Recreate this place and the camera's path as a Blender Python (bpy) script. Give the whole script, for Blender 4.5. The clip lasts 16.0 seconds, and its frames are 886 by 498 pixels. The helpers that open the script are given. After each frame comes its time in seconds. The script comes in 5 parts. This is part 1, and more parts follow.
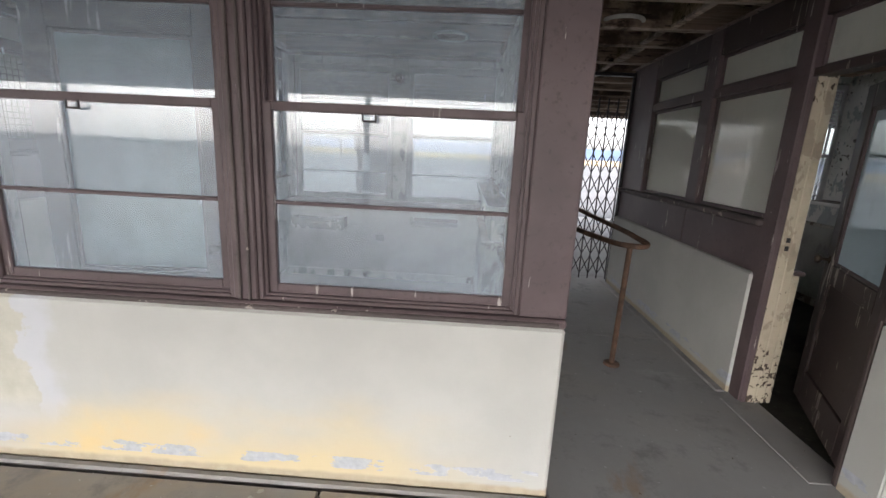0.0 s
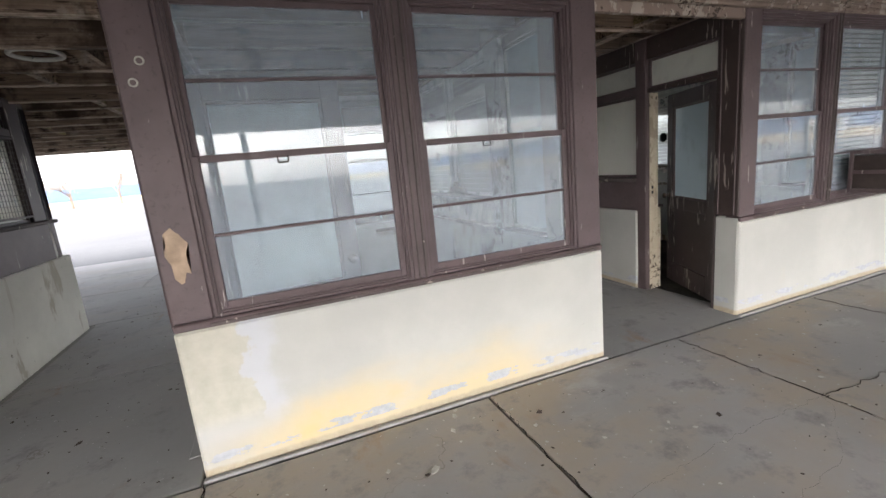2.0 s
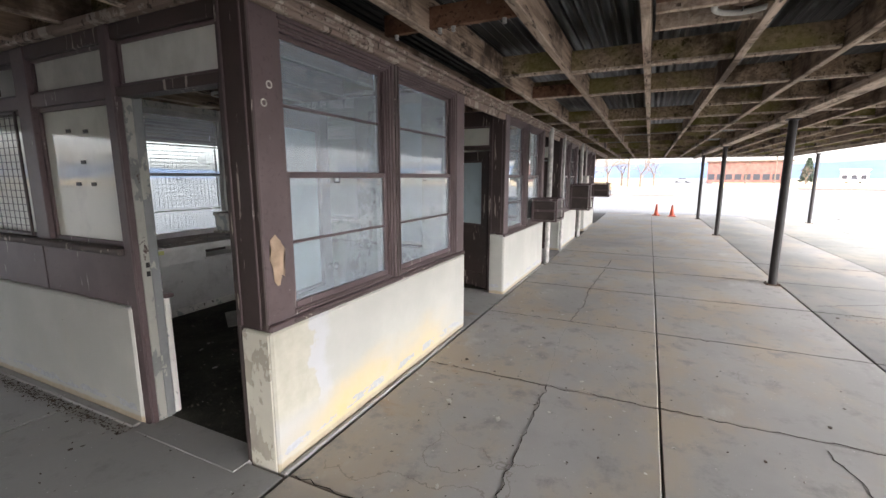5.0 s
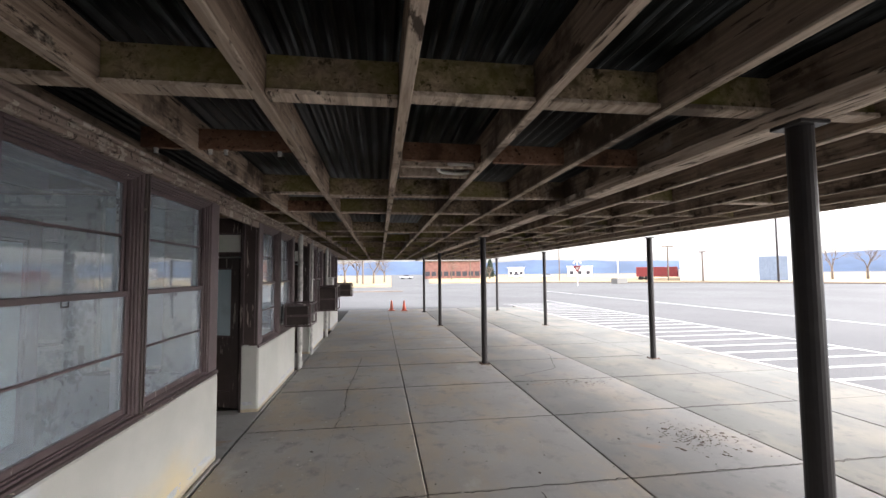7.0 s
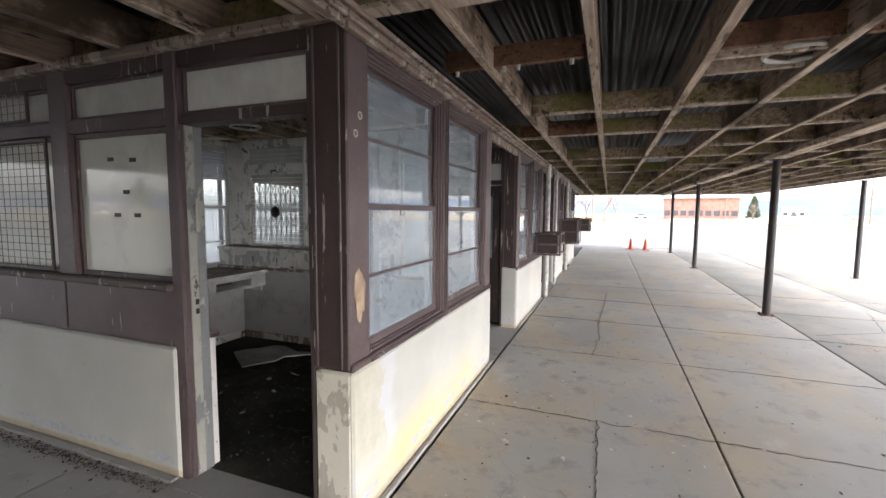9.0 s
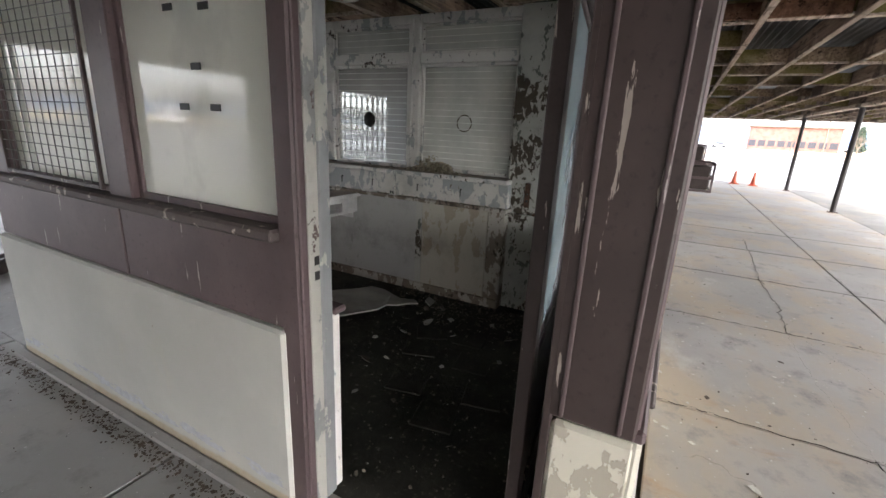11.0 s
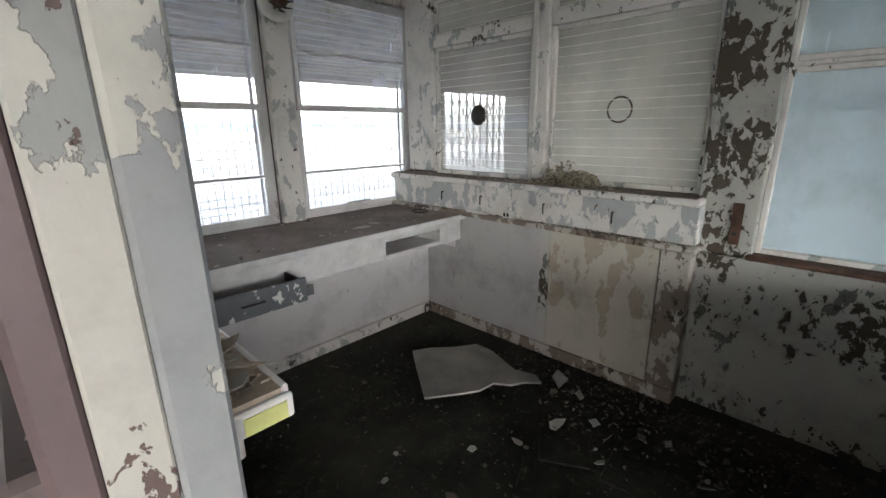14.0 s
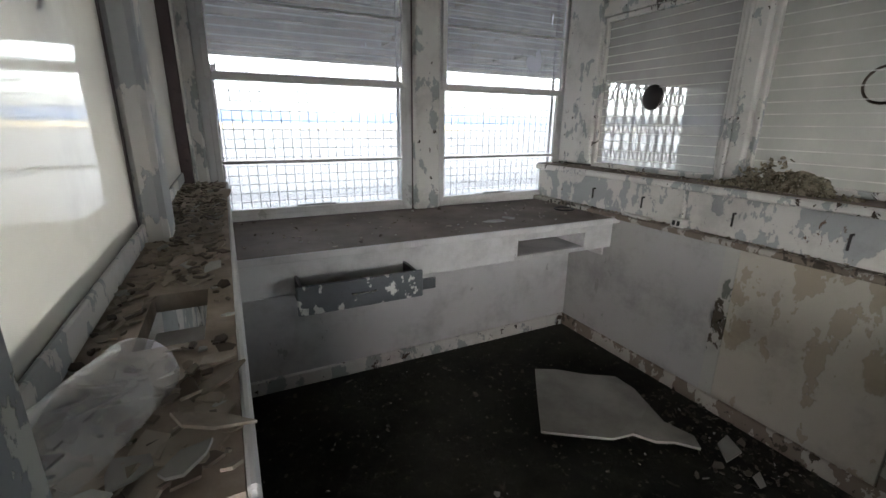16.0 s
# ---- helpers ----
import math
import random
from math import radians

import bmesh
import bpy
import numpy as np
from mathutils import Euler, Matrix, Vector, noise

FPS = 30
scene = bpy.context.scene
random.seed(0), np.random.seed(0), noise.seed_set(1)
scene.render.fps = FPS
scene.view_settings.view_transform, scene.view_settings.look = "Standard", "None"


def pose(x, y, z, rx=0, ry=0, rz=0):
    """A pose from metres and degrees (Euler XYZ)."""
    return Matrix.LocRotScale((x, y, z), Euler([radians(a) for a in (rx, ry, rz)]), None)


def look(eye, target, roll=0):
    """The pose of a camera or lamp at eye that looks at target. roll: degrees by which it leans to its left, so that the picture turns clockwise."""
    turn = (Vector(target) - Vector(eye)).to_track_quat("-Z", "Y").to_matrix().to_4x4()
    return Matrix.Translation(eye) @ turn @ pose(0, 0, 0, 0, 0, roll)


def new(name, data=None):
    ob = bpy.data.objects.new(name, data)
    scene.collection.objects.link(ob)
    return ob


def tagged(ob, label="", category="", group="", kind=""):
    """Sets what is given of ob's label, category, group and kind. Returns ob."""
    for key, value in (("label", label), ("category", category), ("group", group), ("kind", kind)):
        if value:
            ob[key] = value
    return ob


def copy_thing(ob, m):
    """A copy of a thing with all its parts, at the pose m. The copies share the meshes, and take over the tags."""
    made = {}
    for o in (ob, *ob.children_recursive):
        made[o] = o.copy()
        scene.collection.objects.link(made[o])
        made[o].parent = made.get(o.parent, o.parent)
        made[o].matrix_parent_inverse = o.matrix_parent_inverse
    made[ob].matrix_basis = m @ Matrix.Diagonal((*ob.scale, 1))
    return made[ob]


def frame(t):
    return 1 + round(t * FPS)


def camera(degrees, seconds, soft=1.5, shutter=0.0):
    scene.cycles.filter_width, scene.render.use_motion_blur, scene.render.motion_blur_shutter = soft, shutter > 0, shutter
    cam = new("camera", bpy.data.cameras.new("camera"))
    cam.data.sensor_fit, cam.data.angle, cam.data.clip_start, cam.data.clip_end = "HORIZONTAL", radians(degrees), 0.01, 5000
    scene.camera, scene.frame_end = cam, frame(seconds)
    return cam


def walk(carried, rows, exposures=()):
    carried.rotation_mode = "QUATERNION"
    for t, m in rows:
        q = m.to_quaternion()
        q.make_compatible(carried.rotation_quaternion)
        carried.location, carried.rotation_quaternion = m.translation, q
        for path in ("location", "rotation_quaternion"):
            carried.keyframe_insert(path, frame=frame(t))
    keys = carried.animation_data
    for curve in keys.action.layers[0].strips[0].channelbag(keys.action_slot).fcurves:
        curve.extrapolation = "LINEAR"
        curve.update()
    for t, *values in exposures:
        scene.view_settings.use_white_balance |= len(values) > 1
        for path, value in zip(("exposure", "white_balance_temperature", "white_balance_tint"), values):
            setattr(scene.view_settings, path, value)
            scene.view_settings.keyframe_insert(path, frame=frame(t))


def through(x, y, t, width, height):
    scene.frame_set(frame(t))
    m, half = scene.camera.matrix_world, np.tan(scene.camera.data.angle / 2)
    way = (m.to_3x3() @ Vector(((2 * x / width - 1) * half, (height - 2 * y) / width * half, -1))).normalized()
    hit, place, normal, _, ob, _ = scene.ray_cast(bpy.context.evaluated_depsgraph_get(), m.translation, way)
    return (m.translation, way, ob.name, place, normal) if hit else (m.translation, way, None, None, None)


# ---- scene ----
cam = camera(91.8, 16.0)
PATH = [
    (0, (2.143, -1.614, 1.447), (2.063, 0.335, 1.006), 2.8),
    (0.5, (1.814, -1.851, 1.452), (1.993, 0.099, 1.045), 0.6),
    (1, (1.394, -2.066, 1.457), (1.8, -0.148, 1.062), 1.0),
    (1.5, (0.971, -2.254, 1.427), (1.482, -0.361, 1.032), 0.9),
    (2, (0.54, -2.301, 1.456), (1.237, -0.466, 1.072), -5.5),
    (2.5, (0.104, -2.429, 1.487), (0.929, -0.651, 1.091), -4.3),
    (3, (-0.3, -2.398, 1.492), (0.624, -0.664, 1.117), -3.5),
    (5.5, (-1.616, -1.544, 1.601), (0.315, -1.091, 1.346), 1.0),
    (6, (-1.639, -1.481, 1.628), (0.356, -1.412, 1.502), 1.1),
    (6.5, (-1.737, -1.502, 1.674), (0.254, -1.68, 1.707), 0.3),
    (7, (-1.779, -1.507, 1.695), (0.196, -1.798, 1.81), -0.5),
    (7.5, (-1.799, -1.505, 1.702), (0.167, -1.834, 1.868), -0.9),
    (8, (-1.842, -1.452, 1.666), (0.15, -1.548, 1.812), -0.5),
    (8.5, (-1.853, -1.32, 1.621), (0.115, -0.963, 1.61), 0.5),
    (9, (-1.719, -1.119, 1.564), (0.142, -0.404, 1.391), 0.4),
    (9.5, (-1.517, -0.815, 1.545), (0.249, 0.091, 1.295), 2.6),
    (10, (-1.363, -0.468, 1.555), (0.378, 0.462, 1.23), 2.6),
    (12.5, (-0.372, 0.487, 1.393), (1.303, 1.25, 0.611), 2.3),
    (13, (-0.187, 0.589, 1.409), (1.492, 1.348, 0.631), 1.6),
    (13.5, (-0.062, 0.627, 1.439), (1.549, 1.641, 0.827), -0.3),
    (14, (0.011, 0.67, 1.456), (1.391, 2.014, 0.916), -0.8),
    (14.5, (0.039, 0.732, 1.446), (1.276, 2.212, 0.916), -0.7),
    (15, (0.126, 0.794, 1.459), (1.335, 2.289, 0.908), -1.0),
    (15.5, (0.256, 0.854, 1.418), (1.297, 2.476, 0.885), -1.9),
    (16, (0.248, 0.902, 1.382), (1.105, 2.621, 0.823), 0.7),
]
EXPOSE = [(0, 3.12, 6500, 14), (1.5, 3.2, 6500, 14), (3, 3.45, 6500, 14), (5.5, 3.3, 6500, 14), (6, 2.88, 6500, 14), (6.5, 2.62, 6500, 14), (7.5, 2.65, 6500, 14), (8, 2.8, 6500, 14), (9, 3.6, 6500, 14), (10, 3.62, 6500, 14), (12.5, 4.9, 6500, 14), (13, 4.98, 6500, 14), (13.5, 4.78, 6500, 14), (14.2, 4.92, 6500, 14), (14.8, 4.88, 6500, 14), (15.4, 5.0, 6500, 14), (16, 4.5, 6500, 14)]
SKY = 0.15
walk(cam, [(t, look(eye, target, roll)) for t, eye, target, roll in PATH], EXPOSE)

# ---- world and light ----
world = bpy.data.worlds.new("overcast_sky")
scene.world = world
world.use_nodes = True
wn = world.node_tree
sky = wn.nodes.new("ShaderNodeTexSky")
sky.sky_type, sky.sun_disc = "NISHITA", False
sky.sun_elevation, sky.sun_rotation = radians(48), radians(202)
sky.air_density, sky.dust_density, sky.ozone_density = 1.0, 4.0, 1.0
grey = wn.nodes.new("ShaderNodeHueSaturation")
grey.inputs["Saturation"].default_value = 0.25
wn.links.new(sky.outputs[0], grey.inputs["Color"])
wn.links.new(grey.outputs[0], wn.nodes["Background"].inputs["Color"])
wn.nodes["Background"].inputs["Strength"].default_value = SKY
sun = new("sun", bpy.data.lights.new("sun", "SUN"))
sun.data.energy, sun.data.angle, sun.data.color = 0.85, radians(120), (1.0, 0.985, 0.97)
sun.matrix_world = look((-16, -40, 48), (0, 0, 0))


# ---- materials ----
class Mat:
    """A node material with short calls for the usual nodes; places are in metres in the world."""

    def __init__(self, name, rough=0.8, metal=0.0, spec=0.4):
        self.m = bpy.data.materials.new(name)
        self.m.use_nodes = True
        self.t = self.m.node_tree
        self.b = self.t.nodes["Principled BSDF"]
        self.b.inputs["Roughness"].default_value = rough
        self.b.inputs["Metallic"].default_value = metal
        self.b.inputs["Specular IOR Level"].default_value = spec
        self.pos = self.t.nodes.new("ShaderNodeNewGeometry").outputs["Position"]

    def put(self, sock, v):
        if isinstance(v, (int, float)):
            sock.default_value = v
        elif isinstance(v, tuple):
            sock.default_value = (*v, 1) if len(v) == 3 and len(sock.default_value) == 4 else v
        else:
            self.t.links.new(v, sock)

    def stretch(self, x, y, z):
        n = self.t.nodes.new("ShaderNodeMapping")
        n.inputs["Scale"].default_value = (x, y, z)
        self.t.links.new(self.pos, n.inputs["Vector"])
        return n.outputs[0]

    def noise(self, scale, detail=4, rough=0.6, vec=None, dist=0.0):
        n = self.t.nodes.new("ShaderNodeTexNoise")
        n.inputs["Scale"].default_value, n.inputs["Detail"].default_value = scale, detail
        n.inputs["Roughness"].default_value, n.inputs["Distortion"].default_value = rough, dist
        self.t.links.new(vec or self.pos, n.inputs["Vector"])
        return n.outputs["Fac"]

    def step(self, v, lo, hi):
        n = self.t.nodes.new("ShaderNodeMapRange")
        n.interpolation_type = "SMOOTHSTEP"
        self.put(n.inputs["Value"], v)
        n.inputs["From Min"].default_value, n.inputs["From Max"].default_value = lo, hi
        return n.outputs[0]

    def calc(self, op, a, b=0.0):
        n = self.t.nodes.new("ShaderNodeMath")
        n.operation = op
        self.put(n.inputs[0], a), self.put(n.inputs[1], b)
        return n.outputs[0]

    def axis(self, i):
        n = self.t.nodes.new("ShaderNodeSeparateXYZ")
        self.t.links.new(self.pos, n.inputs[0])
        return n.outputs[i]

    def mix(self, f, a, b):
        n = self.t.nodes.new("ShaderNodeMix")
        n.data_type = "RGBA"
        self.put(n.inputs[0], f), self.put(n.inputs[6], a), self.put(n.inputs[7], b)
        return n.outputs[2]

    def random(self):
        return self.t.nodes.new("ShaderNodeObjectInfo").outputs["Random"]

    def bump(self, h, strength=0.4, dist=0.004):
        n = self.t.nodes.new("ShaderNodeBump")
        n.inputs["Strength"].default_value, n.inputs["Distance"].default_value = strength, dist
        self.put(n.inputs["Height"], h)
        self.t.links.new(n.outputs[0], self.b.inputs["Normal"])

    def color(self, c):
        self.put(self.b.inputs["Base Color"], c)
        return self.m


def scaled(c, k):
    return tuple(min(1.0, v * k) for v in c)


def paint(name, col, rough=0.6, chip=None, amount=0.0, grain=0.35, spec=0.4, run=0.10):
    """Old paint: faint blotches, dirt and, where amount > 0, chips down to another colour."""
    g = Mat(name, rough, spec=spec)
    c = g.mix(g.step(g.noise(2.2, 5), 0.35, 0.7), scaled(col, 1 - grain * 0.5), scaled(col, 1 + grain * 0.3))
    c = g.mix(g.step(g.noise(45, 3), 0.55, 0.8), c, scaled(col, 1 - grain))
    h = g.noise(60, 3)
    if chip:
        n = g.calc("ADD", g.calc("MULTIPLY", g.noise(30 if run < 0.3 else 20, 6, 0.62, g.stretch(1, 1, run)), 0.7), g.calc("MULTIPLY", g.noise(2.5, 2), 0.3))
        f = g.step(n, 0.63 - amount, 0.635 - amount)
        c = g.mix(f, c, chip)
        h = g.calc("SUBTRACT", g.calc("MULTIPLY", h, 0.2), f)
    g.bump(h, 0.5, 0.003)
    return g.color(c)


def peeling(name, top, mid, low, a=0.0, b=0.0, cl=0.3):
    """Flaking layers: top coat, the coat below it and the bare ground, with sharp curled edges."""
    g = Mat(name, 0.75, spec=0.3)
    n1 = g.calc("ADD", g.calc("MULTIPLY", g.noise(9, 7, 0.62, g.stretch(1, 1, 0.6)), 0.75), g.calc("MULTIPLY", g.noise(1.7, 2), 0.25))
    n2 = g.calc("ADD", g.calc("MULTIPLY", g.noise(23, 7, 0.62, g.stretch(1.1, 1.1, 0.8), 0.4), 1 - cl), g.calc("MULTIPLY", g.noise(1.3, 2, 0.5, g.stretch(1.7, 1.3, 1.9)), cl))
    f1, f2 = g.step(n1, 0.54 - a, 0.547 - a), g.step(n2, 0.62 - b, 0.626 - b)
    dirt = g.step(g.noise(3.5, 6, 0.7), 0.45, 0.75)
    c = g.mix(dirt, top, scaled(top, 0.72))
    c = g.mix(f1, c, g.mix(dirt, mid, scaled(mid, 0.75)))
    c = g.mix(f2, c, g.mix(g.noise(30), low, scaled(low, 1.6)))
    g.bump(g.calc("SUBTRACT", g.calc("MULTIPLY", g.noise(70, 3), 0.2), g.calc("ADD", f1, f2)), 0.7, 0.003)
    return g.color(c)


def plaster(name, stained):
    """Cream painted plaster of the low walls: rust-yellow seepage, blistered grey patches along the foot."""
    g = Mat(name, 0.7, spec=0.3)
    base = (0.43, 0.43, 0.395)
    z, x = g.axis(2), g.axis(0)
    c = g.mix(g.step(g.noise(1.6, 5), 0.35, 0.7), scaled(base, 0.93), scaled(base, 1.05))
    if stained:
        # seepage, strongest low on the wall between 0.4 and 2.2 m
        wob = g.calc("MULTIPLY", g.calc("SUBTRACT", g.noise(1.9, 4, 0.5, g.stretch(0.8, 1, 1.6)), 0.5), 0.55)
        low = g.step(g.calc("ADD", z, wob), 0.40, 0.12)
        along = g.step(g.calc("ABSOLUTE", g.calc("SUBTRACT", x, 1.15)), 1.35, 0.5)
        f = g.calc("MULTIPLY", low, along)
        c = g.mix(g.calc("MULTIPLY", f, 0.75), c, (0.56, 0.45, 0.24))
        c = g.mix(g.calc("MULTIPLY", g.step(g.noise(3.1, 5), 0.5, 0.75), g.calc("MULTIPLY", f, 0.6)), c, (0.60, 0.43, 0.20))
        # bared grey render at the outer corner and a bluish skim beside it
        w2 = g.calc("ADD", x, g.calc("MULTIPLY", g.calc("SUBTRACT", g.noise(5, 6, 0.6), 0.5), 0.35))
        hi = g.step(z, 0.18, 0.32)
        skim = g.calc("MULTIPLY", g.step(w2, 0.48, 0.36), g.step(z, 0.10, 0.3))
        c = g.mix(g.calc("MULTIPLY", skim, 0.4), c, (0.50, 0.53, 0.61))
        bare = g.calc("MULTIPLY", g.step(w2, 0.30, 0.285), hi)
        c = g.mix(bare, c, g.mix(g.noise(9, 5), (0.32, 0.31, 0.25), (0.55, 0.53, 0.45)))
    band = g.calc("MULTIPLY", g.step(z, 0.04, 0.07), g.step(z, 0.16, 0.11))
    chips = g.step(g.calc("MULTIPLY", band, g.noise(7, 6, 0.62, g.stretch(0.7, 0.7, 1.8))), 0.50, 0.51)
    c = g.mix(chips, c, g.mix(g.noise(25), (0.24, 0.25, 0.28), (0.52, 0.54, 0.58)))
    pits = g.step(g.noise(16, 2), 0.78, 0.8)
    c = g.mix(g.calc("MULTIPLY", pits, 0.8), c, (0.12, 0.10, 0.07))
    scuff = g.step(g.noise(5, 7, 0.7, g.stretch(1, 1, 0.3)), 0.60, 0.72)
    c = g.mix(g.calc("MULTIPLY", scuff, 0.25), c, (0.45, 0.42, 0.33))
    foot = g.step(g.calc("ADD", z, g.calc("MULTIPLY", g.noise(9, 4), 0.03)), 0.065, 0.04)
    c = g.mix(foot, c, g.mix(g.noise(20), (0.30, 0.25, 0.17), (0.46, 0.40, 0.29)))
    g.bump(g.calc("SUBTRACT", g.calc("MULTIPLY", g.noise(25, 4), 0.35), g.calc("ADD", chips, pits)), 0.5, 0.004)
    return g.color(c)


def concrete(name, col, tan=0.5, cracks=True):
    g = Mat(name, 0.85, spec=0.3)
    c = g.mix(g.step(g.noise(0.5, 6, 0.65), 0.35, 0.7), scaled(col, 0.85), scaled(col, 1.1))
    c = g.mix(g.calc("MULTIPLY", g.step(g.noise(0.8, 5, 0.6, g.stretch(1, 1.7, 1)), 0.42, 0.66), tan), c, (0.40, 0.31, 0.20))
    c = g.mix(g.step(g.noise(4, 6, 0.7), 0.50, 0.72), c, scaled(col, 0.70))
    c = g.mix(g.step(g.noise(38, 2), 0.70, 0.76), c, scaled(col, 1.45))
    c = g.mix(g.step(g.noise(2.3, 7, 0.72, None, 0.6), 0.665, 0.75), c, (0.13, 0.105, 0.085))
    c = g.mix(g.calc("MULTIPLY", g.step(g.noise(21, 3), 0.72, 0.75), 0.8), c, (0.10, 0.075, 0.05))
    c = g.mix(g.calc("MULTIPLY", g.step(g.noise(1.15, 6, 0.68, g.stretch(1.6, 0.8, 1), 0.5), 0.62, 0.74), 0.55), c, (0.30, 0.18, 0.10))
    c = g.mix(g.calc("MULTIPLY", g.step(g.noise(0.9, 7, 0.7, g.stretch(0.7, 1.3, 1)), 0.60, 0.72), 0.5), c, scaled(col, 1.35))
    h = g.noise(30, 5, 0.7)
    if cracks:
        v = g.t.nodes.new("ShaderNodeTexVoronoi")
        v.feature = "DISTANCE_TO_EDGE"
        v.inputs["Scale"].default_value = 0.33
        warp = g.t.nodes.new("ShaderNodeVectorMath")
        g.t.links.new(g.pos, warp.inputs[0])
        nz = g.t.nodes.new("ShaderNodeTexNoise")
        nz.inputs["Scale"].default_value, nz.inputs["Detail"].default_value = 1.6, 6
        g.t.links.new(g.pos, nz.inputs["Vector"])
        g.t.links.new(nz.outputs["Color"], warp.inputs[1])
        g.t.links.new(warp.outputs[0], v.inputs["Vector"])
        f = g.calc("MULTIPLY", g.step(v.outputs["Distance"], 0.0016, 0.0006), g.step(g.noise(0.55, 2), 0.53, 0.60))
        c = g.mix(g.calc("MULTIPLY", f, 0.45), c, (0.14, 0.115, 0.09))
    g.b.inputs["Roughness"].default_value = 0.8
    g.bump(h, 0.3, 0.003)
    return g.color(c)


def timber(name, dark, light, green=0.0):
    """Weathered sawn lumber with stains; green: algae."""
    g = Mat(name, 0.85, spec=0.2)
    gr = g.noise(22, 6, 0.65, g.stretch(0.06, 1, 1.2), 0.6)
    c = g.mix(g.step(gr, 0.3, 0.72), dark, light)
    c = g.mix(g.step(g.noise(1.1, 6, 0.7), 0.48, 0.62), c, scaled(dark, 0.30))
    c = g.mix(g.step(g.noise(9, 5, 0.7, g.stretch(0.35, 1, 1)), 0.58, 0.66), c, scaled(dark, 0.2))
    c = g.mix(g.step(g.noise(34, 4, 0.6, g.stretch(0.10, 1, 1.3)), 0.60, 0.66), c, scaled(dark, 0.25))
    c = g.mix(g.step(g.noise(2.7, 6, 0.7), 0.58, 0.70), c, (0.46, 0.39, 0.32))
    r = g.random()
    c = g.mix(g.calc("MULTIPLY", r, 0.4), c, scaled(dark, 0.6))
    if green:
        f = g.calc("MULTIPLY", g.step(g.noise(1.3, 4), 0.42, 0.62), green)
        c = g.mix(f, c, (0.15, 0.145, 0.02))
    g.bump(gr, 0.5, 0.003)
    return g.color(c)


def glass(name, dirt, tint=(0.62, 0.72, 0.78), through=(0.93, 0.97, 0.97), streak=1.0, rough=0.02, trans=0.55):
    """A thin pane: clear with true surface gloss, under a film of dust of its own shape."""
    g = Mat(name)
    m, t = g.m, g.t
    t.nodes.remove(g.b)
    out = t.nodes["Material Output"]
    clear, gloss, dust, back = (t.nodes.new("ShaderNodeBsdf" + k) for k in ("Transparent", "Glossy", "Diffuse", "Translucent"))
    clear.inputs[0].default_value = (*through, 1)
    gloss.inputs[0].default_value, gloss.inputs["Roughness"].default_value = (1, 1, 1, 1), rough
    dust.inputs[0].default_value = back.inputs[0].default_value = (*tint, 1)
    film = t.nodes.new("ShaderNodeMixShader")
    film.inputs[0].default_value = trans
    t.links.new(dust.outputs[0], film.inputs[1]), t.links.new(back.outputs[0], film.inputs[2])
    n = g.calc("ADD", g.calc("MULTIPLY", g.noise(1.6, 5, 0.6), 1.0), g.calc("MULTIPLY", g.noise(9, 5, 0.65, g.stretch(1, 1, 0.3)), 0.2))
    f = g.calc("MULTIPLY", g.calc("ADD", 0.72, g.calc("MULTIPLY", g.step(n, 0.35, 0.9), 0.5)), dirt)
    drops = g.step(g.noise(26, 2, 0.5, g.stretch(1, 1, 0.14)), 0.765, 0.78)
    f = g.calc("MINIMUM", g.calc("ADD", f, g.calc("MULTIPLY", drops, 0.6 * streak)), 0.97)
    a = t.nodes.new("ShaderNodeMixShader")
    g.put(a.inputs[0], f)
    t.links.new(clear.outputs[0], a.inputs[1]), t.links.new(film.outputs[0], a.inputs[2])
    lw = t.nodes.new("ShaderNodeLayerWeight")
    lw.inputs["Blend"].default_value = 0.5
    fr = g.calc("ADD", 0.04, g.calc("MULTIPLY", g.calc("POWER", lw.outputs["Facing"], 5.0), 0.9))
    b = t.nodes.new("ShaderNodeMixShader")
    t.links.new(fr, b.inputs[0]), t.links.new(a.outputs[0], b.inputs[1]), t.links.new(gloss.outputs[0], b.inputs[2])
    t.links.new(b.outputs[0], out.inputs["Surface"])
    return m


def sheet_metal():
    """Tarnished galvanised sheet: black grime with streaks of bare zinc along the ribs, which also hold their
    highlights.
    """
    g = Mat("galvanised_sheet", 0.38, 0.75)
    # Pale streaks follow the ribs and put their highlights into the colour.
    c = g.mix(g.step(g.noise(9, 4, 0.6, g.stretch(0.12, 2.2, 1)), 0.48, 0.66), (0.014, 0.017, 0.018), (0.12, 0.14, 0.15))
    c = g.mix(g.step(g.noise(0.9, 4), 0.40, 0.58), c, (0.012, 0.012, 0.012))
    c = g.mix(g.step(g.noise(2.6, 5, 0.7, g.stretch(0.4, 1, 1)), 0.62, 0.70), c, (0.045, 0.026, 0.016))
    g.bump(g.noise(50, 3), 0.2, 0.002)
    return g.color(c)


def plain(name, col, rough=0.6, metal=0.0, var=0.3, scale=6.0):
    g = Mat(name, rough, metal)
    c = g.mix(g.step(g.noise(scale, 5), 0.3, 0.75), scaled(col, 1 - var), scaled(col, 1 + var * 0.4))
    g.bump(g.noise(scale * 9, 3), 0.25, 0.002)
    return g.color(c)


